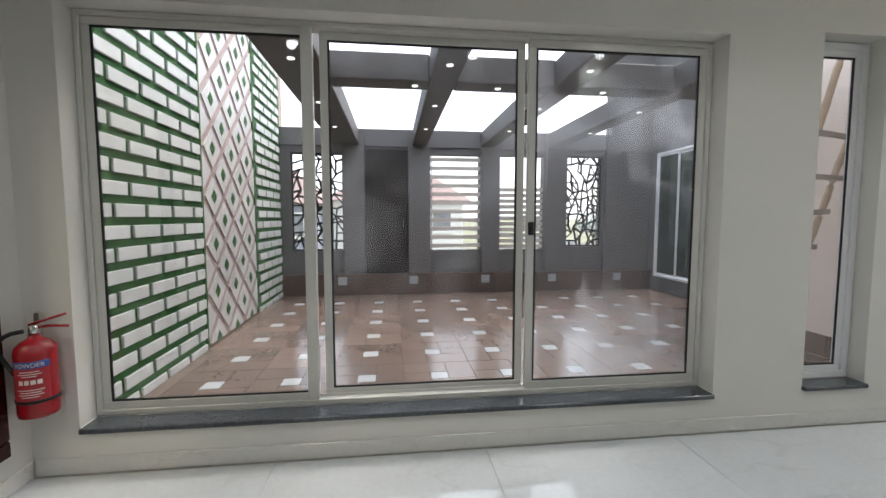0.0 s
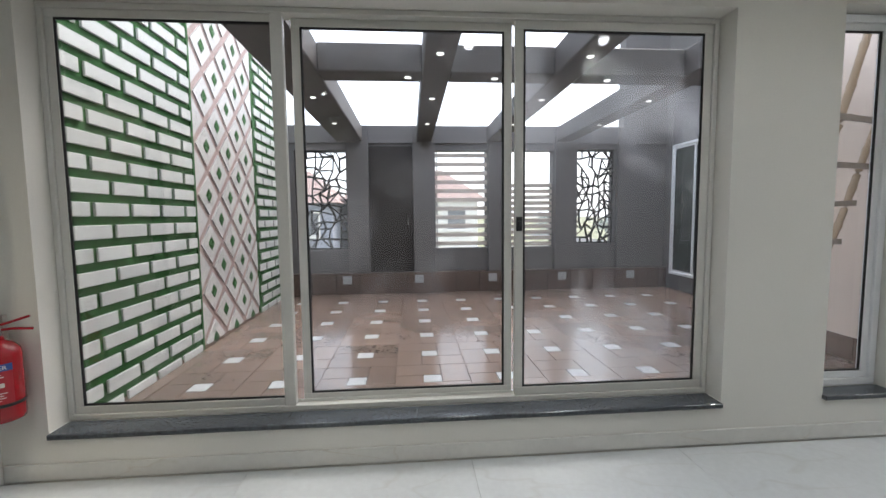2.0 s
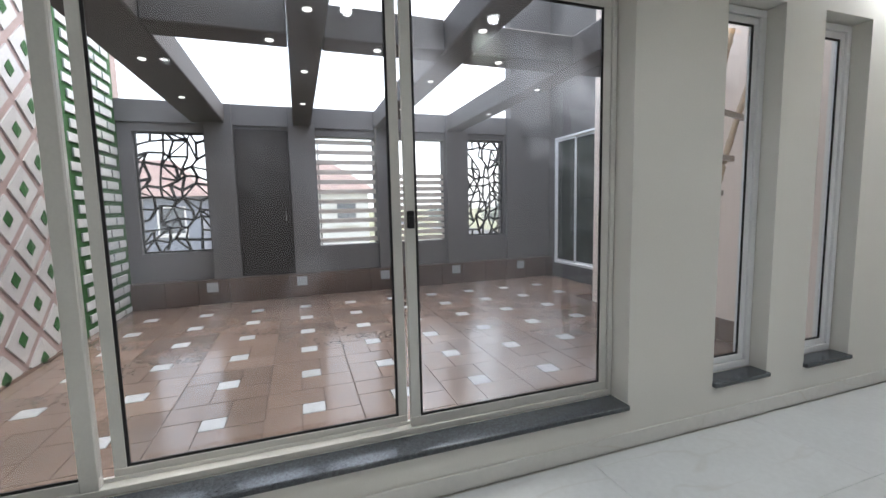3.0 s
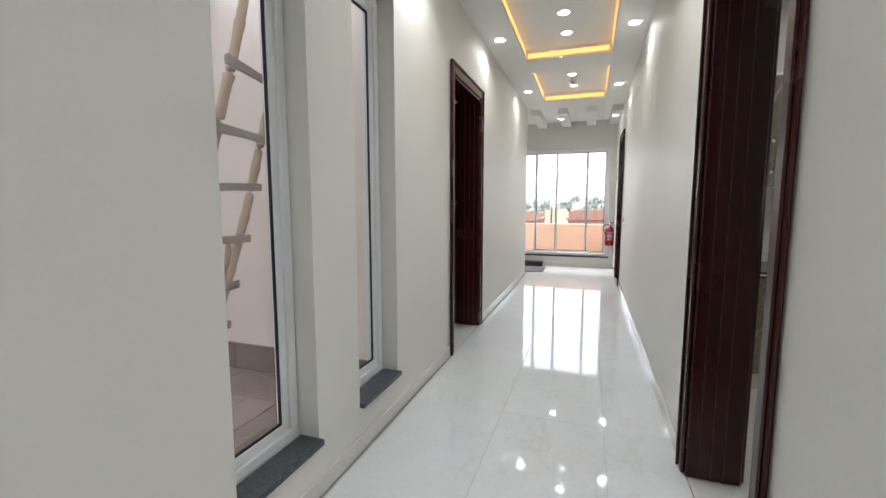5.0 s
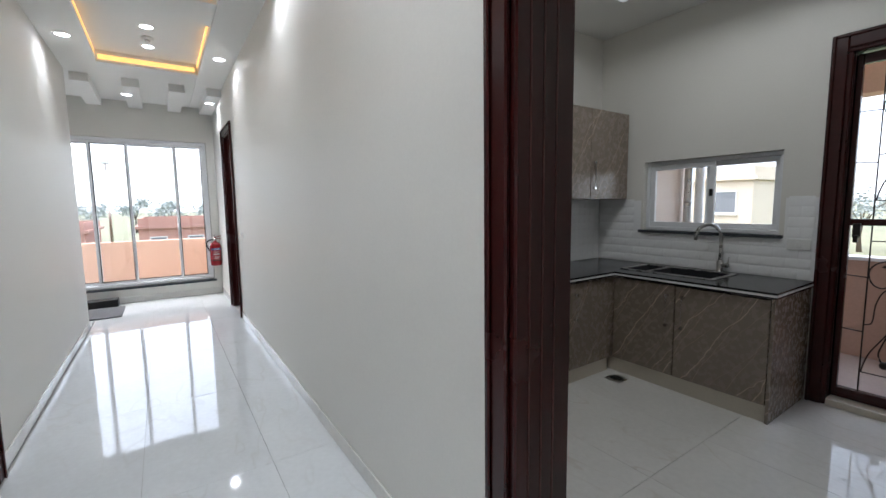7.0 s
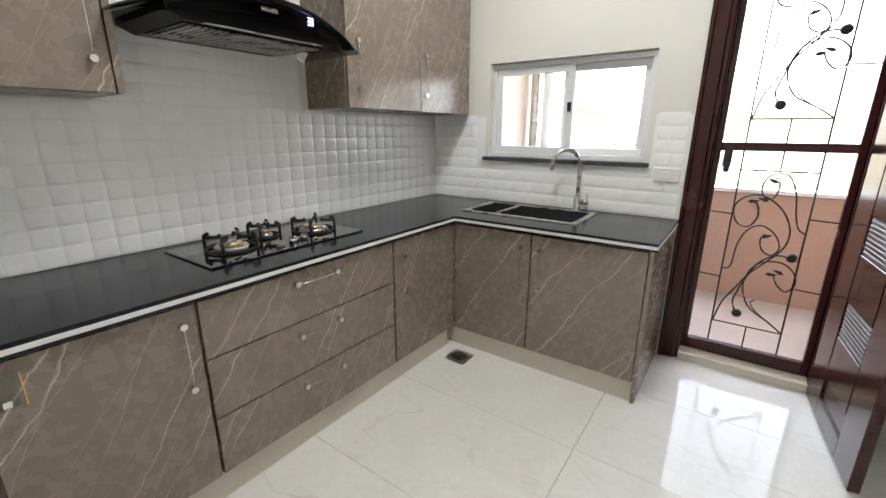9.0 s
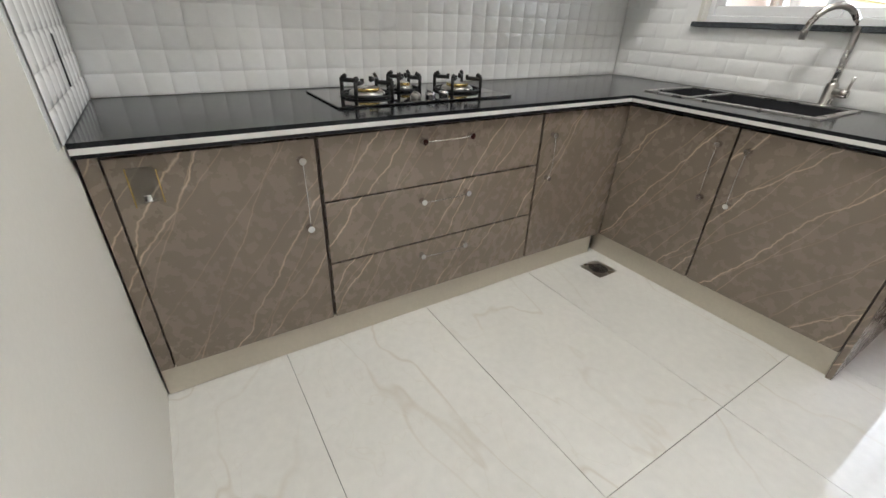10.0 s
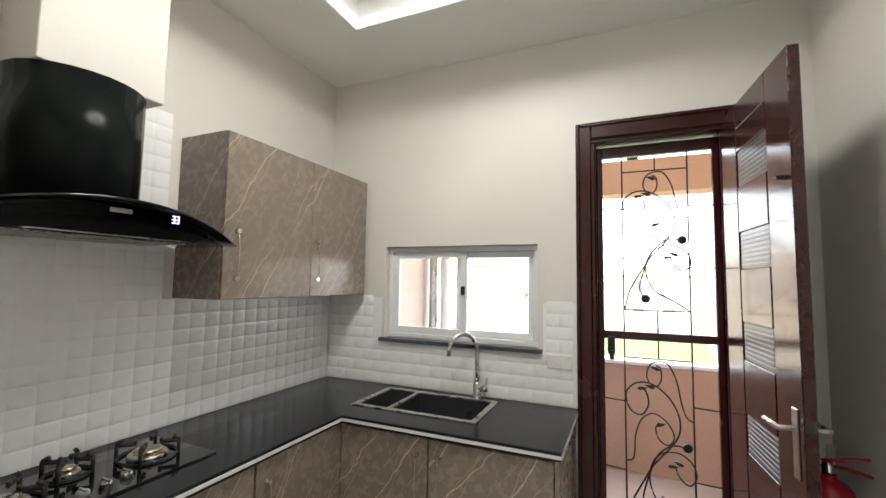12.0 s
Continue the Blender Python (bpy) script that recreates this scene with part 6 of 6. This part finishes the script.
tile_me = mesh_of("patio_tile", pin(TX, TY), TERRA)
ins_me = mesh_of("mosaic_insert", B((-IW / 2 + 0.004, IW / 2 - 0.004, -IW / 2 + 0.004, IW / 2 - 0.004, -0.01, 0.0005), bevel=0.0015), INSERT)
edge_y0 = 1.09 - TY / 2
for i in range(-1, 11):
    for j in range(-1, 7):
        cx, cy = -1.72 + TX * i, 1.09 + TY * j
        x0, x1, y0, y1 = cx - TX / 2, cx + TX / 2, cy - TY / 2, cy + TY / 2
        if x0 > FX + 0.02 and x1 < 4.675 and y0 > 0.24 and y1 < 5.12:
            if y0 < 2.95 and x1 > 3.93:
                if x0 < 3.9:
                    part("patio_tile", B((x0 + 0.003, 3.93, y0 + 0.003, y1 - 0.003, PZ - 0.01, PZ), bevel=0.0015), TERRA, pf)
                continue
            lay("patio_tile", tile_me, (cx, cy, PZ), pf)
            lay("mosaic_insert", ins_me, (cx, cy, PZ), pf)
            continue
        a, b, c, d = max(x0, FX + 0.021), min(x1, 4.672), max(y0, 0.24), min(y1, 5.125)
        if b - a > 0.03 and d - c > 0.03:
            part("patio_tile", B((a + 0.003, b - 0.003, c + 0.003, d - 0.003, PZ - 0.01, PZ), bevel=0.0015), TERRA, pf)
solo("turf_base_tile", B((FX + 0.001, FX + 0.019, 0.5, 5.12, PZ + 0.001, PZ + 0.03)), TERRA, "terracotta base strip of the feature wall", "skirting", "", "structure")
pn = bpy.data.objects["wall_patio_north"]
x, k = -2.15, 0
while x < 4.66:
    w = min(0.415, 4.672 - x)
    part("skirting_tile", B((x + 0.002, x + w - 0.002, 5.012, 5.0395, PZ + 0.001, 0.40), bevel=0.002), DARKTERRA, pn)
    x += 0.417
part("skirting_cap", B((-2.15, 4.672, 5.012, 5.135, 0.401, 0.412)), DARKTERRA, pn)
for x in (-1.13, 0.12, 1.43, 2.70, 3.98):
    part("skirting_insert", B((x - 0.075, x + 0.075, 5.006, 5.0115, 0.225, 0.365), bevel=0.0015), INSERT, pn)
pe = bpy.data.objects["wall_patio_near_east"]
for k in range(6):
    part("skirting_tile", B((3.935, 3.9495, 0.26 + k * 0.415, 0.67 + k * 0.415, PZ + 0.001, 0.26), bevel=0.002), TERRA, pe)

# marble floor tiles
fl = bpy.data.objects["floor_lobby"]
mt = {}


def marble(x0, x1, y0, y1, mat, key):
    L, W = round(x1 - x0, 3), round(y1 - y0, 3)
    if L < 0.03 or W < 0.03:
        return
    if (L, W, key) not in mt:
        g = 0.0009
        mt[L, W, key] = mesh_of("marble_tile", B((-L / 2 + g, L / 2 - g, -W / 2 + g, W / 2 - g, -0.011, 0.0), bevel=0.0006), mat)
    lay("marble_tile", mt[L, W, key], ((x0 + x1) / 2, (y0 + y1) / 2, 0.0), fl)


for i in range(-3, 10):
    for j in range(0, 8):
        x0, x1 = 0.31 + 1.24 * i, 0.31 + 1.24 * (i + 1)
        y1, y0 = -0.025 - 0.625 * (j - 1), -0.025 - 0.625 * j
        x0, x1, y1 = max(x0, -2.2), min(x1, 10.999), min(y1, -0.001)
        if y1 <= -1.6:
            x1 = min(x1, 1.74)
        elif y0 < -1.65 and x1 > 1.75:
            y0 = -1.649
        if x1 > x0:
            marble(x0, x1, max(y0, -4.79), y1, MARBLE, "m")
for i in range(-2, 3):
    for j in range(5):
        x0, x1 = max(3.96 + 1.24 * i, 2.661), min(3.96 + 1.24 * (i + 1), 5.599)
        y0, y1 = max(-1.655 - 0.625 * (j + 1), -4.699), -1.655 - 0.625 * j
        if x1 > x0:
            marble(x0, x1, y0, y1, KMARBLE, "k")

# embossed white wall tiles of the kitchen
C = 0.1035


def cushion(w, h, rot):
    """One embossed cell facing -x, bent to a soft pyramid; rot turns it to its wall."""
    bm = bmesh.new()
    w2, h2 = w / 2 - 0.0003, h / 2 - 0.0003
    rings = []
    for f, dpt in ((1.0, -0.0046), (0.88, -0.0068), (0.50, -0.0084)):
        rings.append([bm.verts.new((dpt, s * w2 * f, t * h2 * f)) for s, t in ((-1, -1), (1, -1), (1, 1), (-1, 1))])
    for r, s in zip(rings, rings[1:]):
        for i in range(4):
            f = bm.faces.new((r[i], r[(i + 1) % 4], s[(i + 1) % 4], s[i]))
            f.smooth = True
    bm.faces.new(rings[-1]).smooth = True
    bmesh.ops.recalc_face_normals(bm, faces=bm.faces)
    bm.transform(Matrix.Rotation(radians(rot), 4, "Z"))
    return mesh_of("wall_tile", bm, WHITETILE)


solo("tile_bed", B((5.5985, 5.5998, -4.698, -1.882, 0.881, 1.482), (5.5985, 5.5998, -3.44, -2.505, 1.482, 2.38)), WHITETILE, "white grouted tile bed of the hob wall", "tile bed", "", "structure")
solo("tile_bed", B((3.806, 5.597, -4.6998, -4.6985, 0.881, 1.179), (3.806, 3.998, -4.6998, -4.6985, 1.179, 1.482), (5.132, 5.597, -4.6998, -4.6985, 1.179, 1.482)), WHITETILE, "white grouted tile bed of the window wall", "tile bed", "", "structure")
solo("tile_bed", B((4.86, 5.597, -1.8815, -1.8802, 0.881, 1.482)), WHITETILE, "white grouted tile bed of the side wall", "tile bed", "", "structure")
wh, ww, wc = (bpy.data.objects[n] for n in ("wall_kitchen_hob", "wall_kitchen_window", "wall_corridor_south"))
R = 0.0765
CW = 0.085
m1, m2, m3 = cushion(CW, R, 0), cushion(2 * R, R, -90), cushion(R, R, 90)
m4 = cushion(R, R, -90)
for r in range(8):
    for k in range(33):
        lay("wall_tile", m1, (5.599, -1.889 - CW * (k + 0.5), 0.882 + R * (r + 0.5)), wh)
verts, faces = [], []
for r in range(8, 20):
    for k in range(-1, 12):
        y, z = -2.503 - CW * (k + 0.5), 0.882 + R * (r + 0.5)
        if y + CW / 2 > -2.49 or y - CW / 2 < -3.49 or (z > 1.9 and -3.23 < y < -2.73):
            continue
        i = len(verts)
        verts += [(5.599 + v.co.x, y + v.co.y, z + v.co.z) for v in m1.vertices]
        faces += [tuple(i + j for j in p.vertices) for p in m1.polygons]
me = bpy.data.meshes.new("upper_wall_tiles")
me.from_pydata(verts, [], faces)
me.materials.append(WHITETILE)
for p in me.polygons:
    p.use_smooth = True
up = tagged(new("upper_wall_tiles", me), kind="stuff")
up.parent = wh
for r in range(8):
    for k in range(-1, 13):
        z = 0.882 + R * (r + 0.5)
        x = 5.585 - 2 * R * (k + 0.5) + (R if r % 2 else 0)
        # a cell that does not fit is cut into halves
        for cx, hw, m in ((x, R, m2), (x - R / 2, R / 2, m4), (x + R / 2, R / 2, m4)):
            if cx - hw < 3.80 or cx + hw > 5.592 or (z > 1.16 and cx + hw > 4.0 and cx - hw < 5.14):
                continue
            lay("wall_tile", m, (cx, -4.699, z), ww)
            if m is m2:
                break
for r in range(8):
    for k in range(9):
        lay("wall_tile", m3, (5.585 - R * (k + 0.5), -1.881, 0.882 + R * (r + 0.5)), wc)
